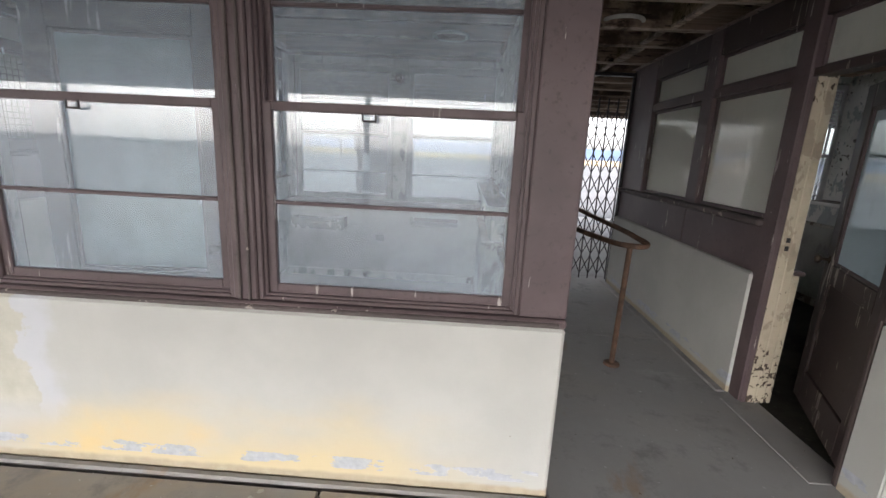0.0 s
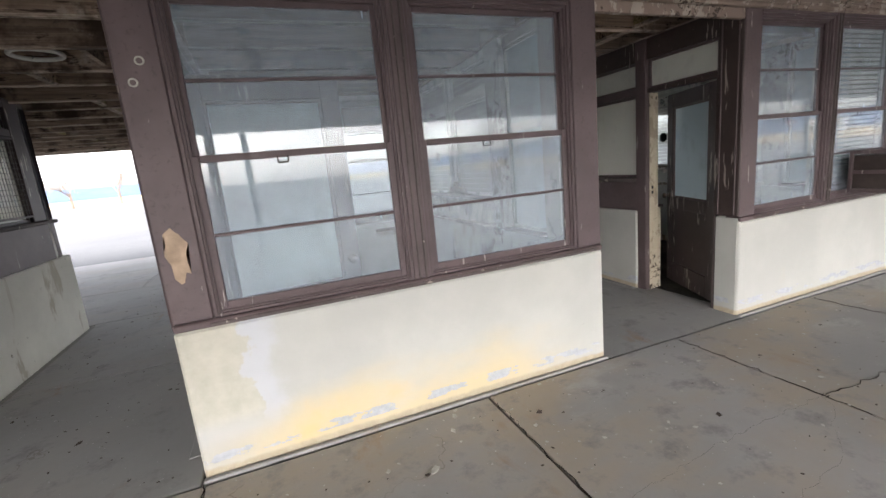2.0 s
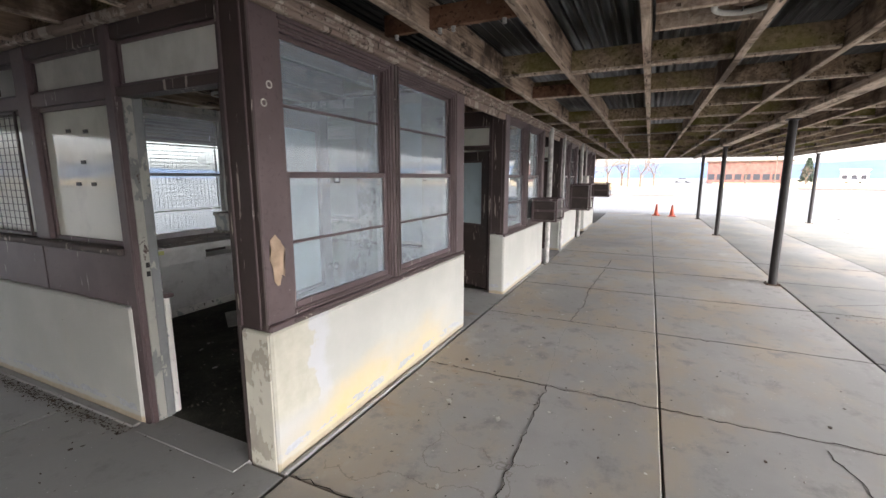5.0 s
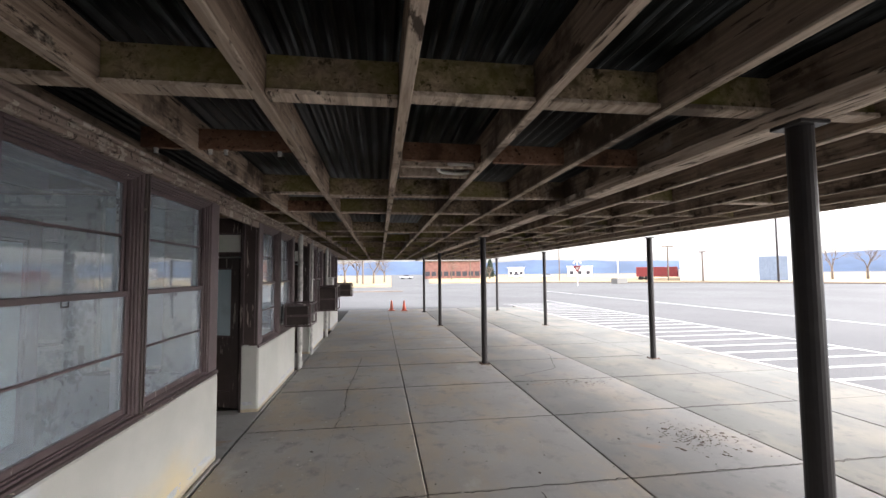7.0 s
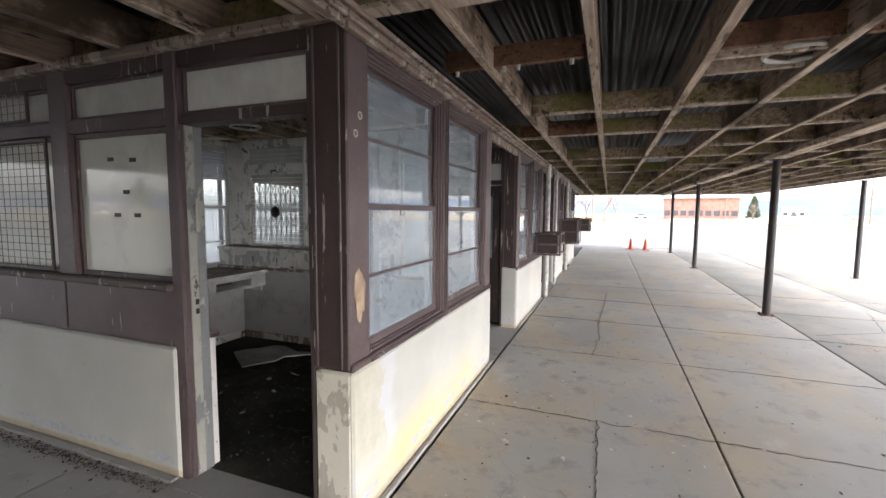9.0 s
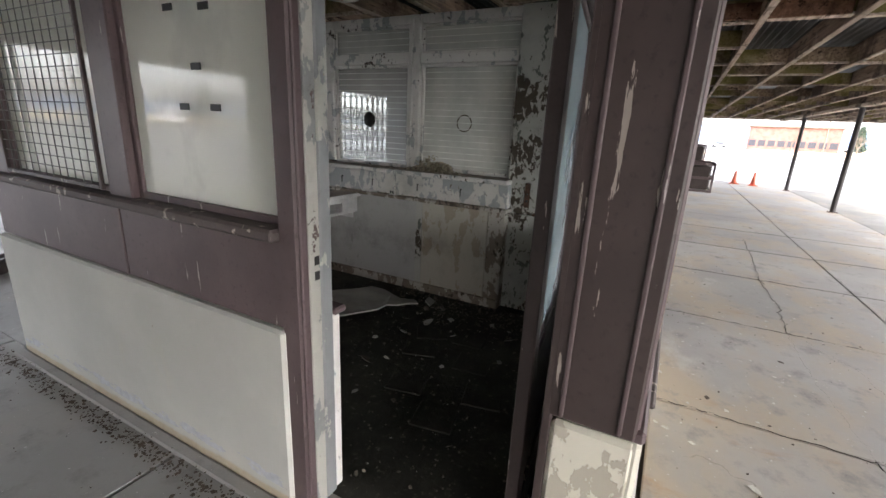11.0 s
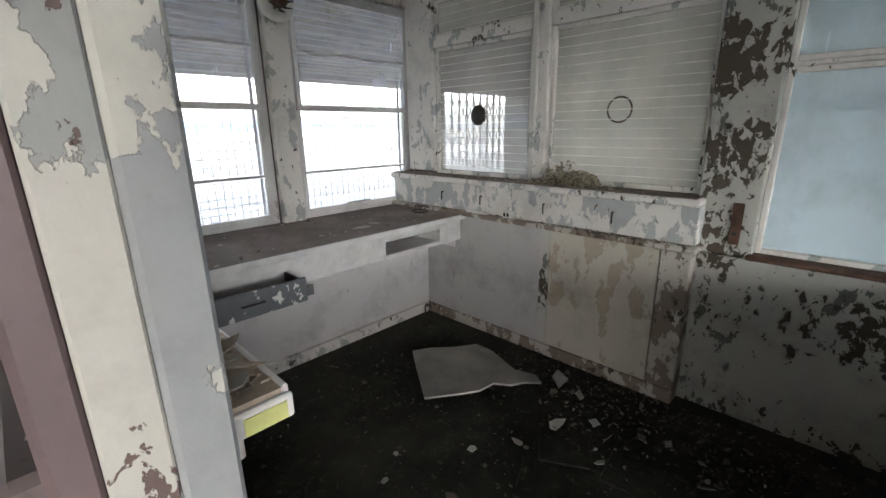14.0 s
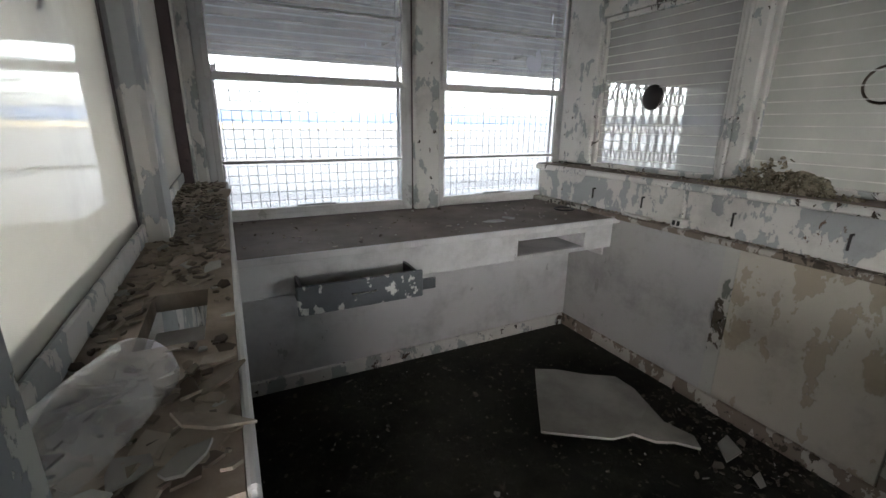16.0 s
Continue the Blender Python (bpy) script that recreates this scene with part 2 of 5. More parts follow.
BROWN = paint("brown_paint", (0.105, 0.075, 0.076), 0.5, (0.36, 0.32, 0.30), 0.0, 0.4)
BROWN_WORN = paint("worn_brown_paint", (0.055, 0.039, 0.036), 0.5, (0.33, 0.29, 0.25), 0.03, 0.4)
SILL = paint("worn_sill_paint", (0.10, 0.08, 0.075), 0.7, (0.36, 0.31, 0.27), 0.03, 0.5, run=0.9)
PLASTER_A = plaster("seeping_cream_plaster", True)
PLASTER = plaster("cream_plaster", False)
BARE = peeling("bared_render", (0.52, 0.50, 0.42), (0.36, 0.33, 0.27), (0.22, 0.19, 0.15), 0.03, -0.02)
PEEL = peeling("peeling_white_paint", (0.66, 0.64, 0.60), (0.37, 0.385, 0.375), (0.055, 0.040, 0.032), -0.005, 0.02)
PEEL_GREY = peeling("peeling_grey_paint", (0.35, 0.36, 0.355), (0.58, 0.56, 0.52), (0.12, 0.08, 0.06), 0.04, -0.03)
PEEL_DARK = peeling("heavily_peeled_paint", (0.40, 0.395, 0.36), (0.13, 0.14, 0.125), (0.05, 0.04, 0.03), -0.035, 0.065, 0.5)
ROTTEN = peeling("rotten_trim_paint", (0.40, 0.375, 0.33), (0.19, 0.155, 0.125), (0.05, 0.04, 0.03), 0.04, 0.06, 0.45)
PEEL_TAN = peeling("stained_wallboard", (0.43, 0.40, 0.34), (0.34, 0.295, 0.225), (0.20, 0.16, 0.12), -0.01, -0.02)
# Grey and white bands, their paint darkened to hold the jamb's shade.
JAMB_GREY_SHADED = peeling("shaded_scuffed_grey_jamb_paint", (0.21, 0.22, 0.222), (0.36, 0.36, 0.32), (0.26, 0.19, 0.11), -0.02, -0.05, 0.4)
JAMB_WHITE_SHADED = peeling("shaded_yellowed_jamb_paint", (0.345, 0.34, 0.305), (0.21, 0.22, 0.212), (0.07, 0.05, 0.045), -0.005, 0.01, 0.4)
JAMB_CREAM = peeling("cream_jamb_paint", (0.50, 0.44, 0.33), (0.38, 0.32, 0.24), (0.06, 0.045, 0.035), -0.03, 0.03, 0.4)
WALLBOARD = peeling("greyed_wallboard_paint", (0.38, 0.375, 0.36), (0.30, 0.295, 0.28), (0.05, 0.05, 0.045), -0.08, -0.09)
WHITE_IN = peeling("white_desk_paint", (0.60, 0.59, 0.58), (0.42, 0.415, 0.40), (0.05, 0.05, 0.045), -0.10, -0.10)
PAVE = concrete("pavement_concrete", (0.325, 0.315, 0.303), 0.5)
# Outer slabs: the faint green is theirs, the darkening offsets open-sky light.
PAVE_MID = concrete("dimmed_pavement_concrete", (0.185, 0.183, 0.176), 0.2)
PAVE_EDGE = concrete("dimmed_edge_concrete", (0.11, 0.112, 0.104), 0.12)
PASSAGE = concrete("passage_concrete", (0.31, 0.305, 0.295), 0.12)
KERB = concrete("kerb_concrete", (0.24, 0.235, 0.22), 0.1, False)
# Joist sides are darkened for shade; the pale timber doubles as lit undersides.
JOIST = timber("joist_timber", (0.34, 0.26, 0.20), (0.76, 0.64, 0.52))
JOIST_SHADED = timber("shaded_joist_timber", (0.19, 0.135, 0.10), (0.47, 0.36, 0.275))
BLOCK = timber("blocking_timber", (0.21, 0.15, 0.105), (0.54, 0.42, 0.30), 0.6)
REDWOOD = timber("red_stained_timber", (0.15, 0.075, 0.045), (0.26, 0.15, 0.10))
FASCIA = peeling("weathered_fascia", (0.26, 0.20, 0.165), (0.42, 0.36, 0.30), (0.06, 0.045, 0.035), 0.0, 0.04)
DUST_GLASS = glass("dusty_window_glass", 0.31, (0.47, 0.53, 0.595), trans=0.06)
CLEAR_GLASS = glass("window_glass", 0.26, (0.80, 0.82, 0.88), trans=0.75)
FROST = glass("frosted_panel", 1.15, (0.93, 0.93, 0.87), streak=0.2, rough=0.06, trans=0.72)
TRANSOM_GLASS = glass("dusty_transom_glass", 0.75, (0.86, 0.85, 0.80), streak=0.4, trans=0.45)
SPEAK_GLASS = glass("clearer_ticket_glass", 0.42, (0.78, 0.77, 0.74), streak=0.3, trans=0.72)
TICKET_GLASS = glass("ticket_glass", 0.72, (0.66, 0.66, 0.61), streak=0.3)
DOOR_GLASS = glass("door_glass", 1.0, (0.56, 0.66, 0.70), streak=0.5)
ROOF = sheet_metal()
STEEL = plain("dark_painted_steel", (0.028, 0.024, 0.024), 0.45, 0.2)
RUST = plain("rusty_steel", (0.10, 0.055, 0.035), 0.75, 0.1, 0.5, 18)
WIRE = plain("grey_wire", (0.20, 0.20, 0.19), 0.5, 0.5)
WHITE = plain("white_plastic", (0.62, 0.61, 0.57), 0.45)
PIPE = plain("white_painted_pipe", (0.50, 0.49, 0.46), 0.5, 0.0, 0.4, 10)
BLACK = plain("black_plastic", (0.012, 0.012, 0.012), 0.5)
CHROME = plain("tarnished_metal", (0.42, 0.41, 0.39), 0.25, 0.9)
KNOB = plain("brown_bronze", (0.10, 0.075, 0.055), 0.35, 0.8)
DRAWER = paint("grey_drawer_paint", (0.12, 0.13, 0.14), 0.6, (0.62, 0.62, 0.58), 0.05, run=0.8)
SHELFTOP = plain("dirt_caked_board", (0.38, 0.31, 0.25), 0.9, 0.0, 0.45, 9)
DESKTOP = plain("dusty_brown_laminate", (0.19, 0.155, 0.13), 0.8, 0.0, 0.35, 4)
GRIME = Mat("debris_floor", 0.8, spec=0.2)
DEBRIS = Mat("paint_flakes", 0.85)
YELLOW = plain("yellow_green_edge", (0.50, 0.51, 0.19), 0.6)
PAPER = plain("warped_board", (0.40, 0.385, 0.35), 0.8, 0.0, 0.35, 3)
ASPHALT = Mat("lot_asphalt", 0.9)
LINE = plain("line_paint", (0.36, 0.36, 0.355), 0.7, 0.0, 0.25, 3)
GRASS = plain("dry_grass", (0.27, 0.205, 0.11), 0.95, 0.0, 0.4, 0.3)
# Blue distance haze is mixed into the colour of the woods.
HILL = plain("hazy_wooded_hills", (0.05, 0.08, 0.14), 1.0, 0.0, 0.3, 0.01)
BRICKRED = plain("brick_red", (0.25, 0.125, 0.10), 0.85, 0.0, 0.25, 1)
OFFWHITE = plain("white_cladding", (0.80, 0.80, 0.80), 0.7, 0.0, 0.06, 0.3)
BARK = plain("bark", (0.17, 0.13, 0.10), 0.9, 0.0, 0.4, 5)
ORANGE = plain("orange_plastic", (0.55, 0.09, 0.04), 0.5)
RED = plain("red_paint", (0.32, 0.05, 0.05), 0.5)
BLUE = plain("blue_paint", (0.26, 0.32, 0.42), 0.5)
CARDARK = plain("dark_car_paint", (0.05, 0.05, 0.06), 0.3)
BRONZE = plain("brown_cabinet_steel", (0.05, 0.036, 0.032), 0.6)
# Brown enamel darkened in colour to read as a backlit silhouette.
KIOSK = Mat("backlit_brown_enamel", 0.95, spec=0.03)
KIOSK = KIOSK.color(KIOSK.mix(KIOSK.noise(4, 4), (0.005, 0.004, 0.004), (0.010, 0.007, 0.006)))
SLAT = plain("blind_slat", (0.66, 0.66, 0.62), 0.5)

g = GRIME
c = g.mix(g.step(g.noise(1.5, 6, 0.65), 0.35, 0.7), (0.017, 0.0175, 0.0135), (0.056, 0.054, 0.043))
c = g.mix(g.step(g.noise(19, 5, 0.7), 0.58, 0.70), c, (0.10, 0.09, 0.072))
g.bump(g.noise(24, 6, 0.7), 0.8, 0.012)
g.color(c)
g = DEBRIS
i = g.t.nodes.new("ShaderNodeNewGeometry").outputs["Random Per Island"]
c = g.mix(g.step(i, 0.15, 0.6), (0.10, 0.078, 0.06), (0.32, 0.27, 0.215))
c = g.mix(g.step(i, 0.94, 0.96), c, (0.42, 0.41, 0.37))
g.color(c)
FLOOR_DEBRIS = Mat("trodden_floor_flakes", 0.9)
g = FLOOR_DEBRIS
i = g.t.nodes.new("ShaderNodeNewGeometry").outputs["Random Per Island"]
c = g.mix(g.step(i, 0.15, 0.7), (0.040, 0.034, 0.027), (0.12, 0.105, 0.085))
c = g.mix(g.step(i, 0.95, 0.97), c, (0.30, 0.29, 0.26))
g.color(c)
FLOOR_DEBRIS = FLOOR_DEBRIS.m
GRIME, DEBRIS = GRIME.m, DEBRIS.m
g = ASPHALT
c = g.mix(g.step(g.noise(0.12, 5, 0.6), 0.3, 0.7), (0.052, 0.053, 0.055), (0.085, 0.086, 0.088))
c = g.mix(g.step(g.noise(60, 2), 0.4, 0.7), c, (0.047, 0.048, 0.050))
g.bump(g.noise(90, 2), 0.4, 0.006)
g.color(c)
ASPHALT = ASPHALT.m


# ---- shapes ----
def slab(bm, a, b, bev=0.0):
    """A box between two corners, with its edges eased by bev."""
    lo, hi = [min(p, q) for p, q in zip(a, b)], [max(p, q) for p, q in zip(a, b)]
    size = [max(h - l, 1e-4) for l, h in zip(lo, hi)]
    mid = [(h + l) / 2 for l, h in zip(lo, hi)]
    made = bmesh.ops.create_cube(bm, size=1, matrix=Matrix.Translation(mid) @ Matrix.Diagonal((*size, 1)))
    if bev:
        edges = {e for v in made["verts"] for e in v.link_edges}
        bmesh.ops.bevel(bm, geom=list(edges), offset=min(bev, min(size) * 0.4), segments=1, affect="EDGES", profile=0.5)
    return bm


def rod(bm, a, b, r, r2=None, seg=10, caps=True):
    a, b = Vector(a), Vector(b)
    m = Matrix.Translation((a + b) / 2) @ (b - a).to_track_quat("Z", "Y").to_matrix().to_4x4()
    bmesh.ops.create_cone(bm, cap_ends=caps, segments=seg, radius1=r, radius2=r if r2 is None else r2, depth=(b - a).length, matrix=m)
    return bm


def lathe(bm, profile, seg=24, m=Matrix()):
    """A turned shape from (radius, height) pairs."""
    rings = [[bm.verts.new(m @ Vector((r * math.cos(a), r * math.sin(a), h))) for a in np.linspace(0, 2 * math.pi, seg, endpoint=False)] for r, h in profile]
    for p, q in zip(rings, rings[1:]):
        for k in range(seg):
            bm.faces.new((p[k], p[(k + 1) % seg], q[(k + 1) % seg], q[k]))
    return bm


def torus(bm, centre, r, thick, axis="Z", seg=28, flat=1.0):
    ring = []
    turn = {"Z": Matrix(), "X": pose(0, 0, 0, 0, 90, 0), "Y": pose(0, 0, 0, 90, 0, 0)}[axis]
    for a in np.linspace(0, 2 * math.pi, seg, endpoint=False):
        row = []
        for b in np.linspace(0, 2 * math.pi, 8, endpoint=False):
            d = r + thick * math.cos(b)
            row.append(bm.verts.new(Vector(centre) + (turn @ Vector((d * math.cos(a), d * math.sin(a), thick * flat * math.sin(b))))))
        ring.append(row)
    for k in range(seg):
        for j in range(8):
            bm.faces.new((ring[k][j], ring[(k + 1) % seg][j], ring[(k + 1) % seg][(j + 1) % 8], ring[k][(j + 1) % 8]))
    return bm


def flake(bm, x, y, z, r, rng, thick=0.003, tilt=0.25, up=None):
    """One curled chip: an uneven outline with thickness."""
    n = int(rng.integers(4, 7))
    turn = Matrix.Translation((x, y, z)) @ Euler((rng.normal(0, tilt), rng.normal(0, tilt), rng.uniform(0, 6.28))).to_matrix().to_4x4()
    outline = [(r * rng.uniform(0.5, 1.1) * math.cos(a), 0.7 * r * rng.uniform(0.5, 1.1) * math.sin(a)) for a in np.linspace(0, 2 * math.pi, n, endpoint=False)]
    lo = [bm.verts.new(turn @ Vector((p, q, 0))) for p, q in outline]
    hi = [bm.verts.new(turn @ Vector((p, q, thick))) for p, q in outline]
    bm.faces.new(lo[::-1]), bm.faces.new(hi)
    for k in range(n):
        bm.faces.new((lo[k], lo[(k + 1) % n], hi[(k + 1) % n], hi[k]))


def part(name, bm, material, parent=None, label="", smooth=False):
    me = bpy.data.meshes.new(name)
    bmesh.ops.recalc_face_normals(bm, faces=bm.faces)
    bm.to_mesh(me)
    bm.free()
    me.materials.append(material)
    if smooth:
        me.polygons.foreach_set("use_smooth", [True] * len(me.polygons))
    ob = new(name, me)
    if parent:
        ob.parent = parent
    if label:
        tagged(ob, label)
    return ob


def B():
    return bmesh.new()


def thing(name, at, label, category, group="", kind=""):
    ob = new(name)
    ob.location = at
    ob.empty_display_size = 0.1
    return tagged(ob, label, category, group, kind)


def box(name, a, b, material, parent, bev=0.004, label=""):
    return part(name, slab(B(), a, b, bev), material, parent, label)


# ---- booths ----
W, D, TOP = 2.58, 3.55, 2.42


def side(s, width=W):
    """Maps (along, inward, up) on a wall to the booth's own axes."""
    return {"S": lambda u, d, z: (u, d, z), "W": lambda u, d, z: (d, u, z), "E": lambda u, d, z: (width - d, u, z), "N": lambda u, d, z: (u, D - d, z)}[s]


def wbox(name, f, u0, u1, d0, d1, z0, z1, material, parent, bev=0.004, label=""):
    return box(name, f(u0, d0, z0), f(u1, d1, z1), material, parent, bev, label)


def sash_window(n, o, f, u0, u1, z0, z1, pane, frame_mat, label, meet=1.57, m1=1.95, m2=1.22, inner=None):
    """A double-hung window of two sashes with two panes each, in stepped casing."""
    w = thing(f"window_{n}", o, label, "window", kind="structure")
    bm = B()
    for k, (t, d) in enumerate(((0.020, 0.025), (0.032, 0.040), (0.044, 0.055))):
        for a, b in (((u0, z0), (u0 + t, z1)), ((u1 - t, z0), (u1, z1)), ((u0 + t, z1 - t), (u1 - t, z1)), ((u0 + t, z0), (u1 - t, z0 + t * 0.8))):
            slab(bm, f(a[0], d, a[1]), f(b[0], d + 0.025, b[1]), 0.003)
    part("casing", bm, frame_mat, w)
    for nm, lo, hi, mid, d in (("upper_sash", meet, z1 - 0.035, m1, 0.085), ("lower_sash", z0 + 0.03, meet + 0.035, m2, 0.055)):
        a, b, s = u0 + 0.035, u1 - 0.035, 0.032
        bm = B()
        for p, q in (((a, lo), (a + s, hi)), ((b - s, lo), (b, hi)), ((a + s, lo), (b - s, lo + 0.034)), ((a + s, hi - 0.034), (b - s, hi)), ((a + s, mid - 0.008), (b - s, mid + 0.008))):
            slab(bm, f(p[0], d, p[1]), f(q[0], d + 0.028, q[1]), 0.004)
        sash = part(nm, bm, frame_mat, w)
        for p, q in ((lo + 0.034, mid - 0.008), (mid + 0.008, hi - 0.034)):
            pn = part("pane", slab(B(), f(a + s, d + 0.012, p), f(b - s, d + 0.015, q)), pane, sash)
            pn.visible_shadow = False
    bm = B()
    for k in (0.42,):
        um = u0 + (u1 - u0) * k
        for p, q in (((um - 0.025, 1.545), (um + 0.025, 1.545)), ((um - 0.025, 1.545), (um - 0.025, 1.575)), ((um + 0.025, 1.545), (um + 0.025, 1.575))):
            rod(bm, f(p[0], 0.045, p[1]), f(q[0], 0.045, q[1]), 0.004, seg=6)
    part("sash_lift", bm, STEEL, w)
    if inner:
        bm = B()
        for a, b in (((u0 - 0.02, z0), (u0 + 0.035, z1)), ((u1 - 0.035, z0), (u1 + 0.02, z1)), ((u0 + 0.035, z1 - 0.035), (u1 - 0.035, z1))):
            slab(bm, f(a[0], 0.115, a[1]), f(b[0], 0.150, b[1]), 0.004)
        part("inner_casing", bm, inner, w)
    return w


def light_window(n, o, f, u0, u1, z0, z1, pane, frame_mat, label, depth=0.06, t=0.03, flush=False):
    """A fixed pane in a plain rebated frame, or set flush on its inner side."""
    w = thing(f"window_{n}", o, label, "window", kind="structure")
    bm = B()
    for a, b in (((u0, z0), (u0 + t, z1)), ((u1 - t, z0), (u1, z1)), ((u0 + t, z1 - t), (u1 - t, z1)), ((u0 + t, z0), (u1 - t, z0 + t))):
        slab(bm, f(a[0], depth - 0.02, a[1]), f(b[0], depth + (-0.001 if flush else 0.03), b[1]), 0.004)
    part("window_frame", bm, frame_mat, w)
    t = 0.001 if flush else t
    pn = part("pane", slab(B(), f(u0 + t, depth, z0 + t), f(u1 - t, depth + 0.004, z1 - t)), pane, w)
    pn.visible_shadow = False
    return w


def mesh_screen(o, f, u0, u1, z0, z1, d, pitch, label, wide=1.0):
    s = thing("mesh_screen", o, label, "window screen")
    bm = B()
    for a, b in (((u0, z0), (u0 + 0.02, z1)), ((u1 - 0.02, z0), (u1, z1)), ((u0 + 0.02, z1 - 0.02), (u1 - 0.02, z1)), ((u0 + 0.02, z0), (u1 - 0.02, z0 + 0.02))):
        slab(bm, f(a[0], d - 0.008, a[1]), f(b[0], d + 0.008, b[1]), 0.003)
    part("screen_frame", bm, BROWN_WORN, s)
    bm = B()
    for u in np.arange(u0 + 0.02 + pitch * wide, u1 - 0.02, pitch * wide):
        rod(bm, f(u, d, z0 + 0.02), f(u, d, z1 - 0.02), 0.0026, seg=5, caps=False)
    for z in np.arange(z0 + 0.02 + pitch, z1 - 0.02, pitch):
        rod(bm, f(u0 + 0.02, d + 0.003, z), f(u1 - 0.02, d + 0.003, z), 0.0026, seg=5, caps=False)
    tagged(part("wire_mesh", bm, WIRE, s), kind="stuff")
    return s


def door(o, hinge, angle, label, width=0.84, height=2.0, lower=0.03, lock=0.77):
    """A half-glazed door leaf on its hinges, turned by angle from the x axis."""
    d = thing("door_1", (o[0] + hinge[0], o[1] + hinge[1], o[2] + lower), label, "door", kind="structure")
    d.rotation_euler = (0, 0, radians(angle))
    bm = B()
    t, s = 0.022, 0.11
    for a, b in (((0, 0), (s, height)), ((width - s, 0), (width, height)), ((s, 0), (width - s, 0.20)), ((s, lock - 0.11), (width - s, lock)), ((s, height - 0.13), (width - s, height))):
        slab(bm, (a[0], -t, a[1]), (b[0], t, b[1]), 0.004)
    part("leaf_frame", bm, BROWN_WORN, d)
    box("lower_panel", (s, -0.010, 0.20), (width - s, 0.010, lock - 0.11), BROWN_WORN, d)
    bm = B()
    for a, b in (((s, lock), (s + 0.018, height - 0.13)), ((width - s - 0.018, lock), (width - s, height - 0.13)), ((s + 0.018, lock), (width - s - 0.018, lock + 0.018)), ((s + 0.018, height - 0.148), (width - s - 0.018, height - 0.13))):
        slab(bm, (a[0], -0.014, a[1]), (b[0], 0.014, b[1]), 0.004)
    part("glazing_bead", bm, BROWN, d)
    pn = part("pane", slab(B(), (s + 0.018, -0.002, lock + 0.018), (width - s - 0.018, 0.002, height - 0.148)), DOOR_GLASS, d)
    pn.visible_shadow = False
    for sgn in (-1, 1):
        k = part("door_knob", lathe(B(), [(0.001, 0.0), (0.026, 0.0), (0.026, 0.004), (0.010, 0.008), (0.010, 0.035), (0.022, 0.042), (0.028, 0.055), (0.022, 0.068), (0.001, 0.072)], 18,
                 Matrix.Translation((width - 0.055, sgn * t, 0.90)) @ pose(0, 0, 0, -90 * sgn, 0, 0)), KNOB, d, "bronze door knob", True)
    return d


WIN = {"n": 0}


def nxt():
    WIN["n"] += 1
    return WIN["n"]


def front_wall(o, plast, width=W):
    f = side("S", width)
    w = thing("wall_south", o, "cream plastered low wall below brown painted posts and rails", "wall", kind="structure")
    k = width / W
    wbox("half_wall", f, 0, width, 0.0, 0.14, -0.1, 0.78, plast, w, 0.012)
    wbox("foot_strip", f, -0.01, width, -0.046, -0.002, -0.1, 0.006, PASSAGE, w, 0.01, "mortar strip along the foot of the wall")
    wbox("sill", f, 0.0, width, -0.004, 0.13, 0.782, 0.82, BROWN, w, 0.008)
    wbox("sill_nosing", f, 0.16, width - 0.03, -0.018, 0.02, 0.79, 0.808, SILL, w, 0.006)
    for u0, u1 in ((0.0, 0.18), (1.23 * k, 1.33 * k), (2.39 * k, width)):
        wbox("post", f, u0, u1, 0.012, 0.13, 0.82, TOP, BROWN, w, 0.006)
        wbox("inner_post", f, u0, u1, 0.131, 0.148, 0.85, TOP, PEEL, w, 0.004)
    for u in (1.255 * k, 1.295 * k):
        wbox("bead", f, u, u + 0.012, 0.0, 0.012, 0.82, TOP - 0.05, SILL, w, 0.003)
    wbox("top_rail", f, 0.18, 1.23 * k, 0.012, 0.13, 2.35, TOP, BROWN, w)
    wbox("top_rail", f, 1.33 * k, 2.39 * k, 0.012, 0.13, 2.35, TOP, BROWN, w)
    wbox("inner_lining", f, 0.02, width - 0.02, 0.141, 0.150, 0.0, 0.85, PEEL, w)
    lab = "brown double-hung sash window with dusty hazy glass"
    sash_window(nxt(), o, f, 0.18, 1.23 * k, 0.82, 2.35, DUST_GLASS, BROWN, lab, inner=PEEL)
    sash_window(nxt(), o, f, 1.33 * k, 2.39 * k, 0.82, 2.35, DUST_GLASS, BROWN, lab, inner=PEEL)
    return w


def other_west(u, d, z):
    """The passage wall of the eastern booths: narrower doorway and lower rails."""
    uu = np.interp(u, (0.0, 0.235, 1.10, 1.19, 2.07, 2.25, 3.28, D), (0.0, 0.225, 0.925, 1.055, 1.87, 2.03, 2.95, D))
    zz = np.interp(z, (-0.2, 0.0, 0.77, 1.10, 1.145, 2.03, 2.115, 2.335, TOP), (-0.2, 0.0, 0.81, 1.10, 1.145, 1.935, 2.0, 2.235, TOP))
    return (d, float(uu), float(zz))


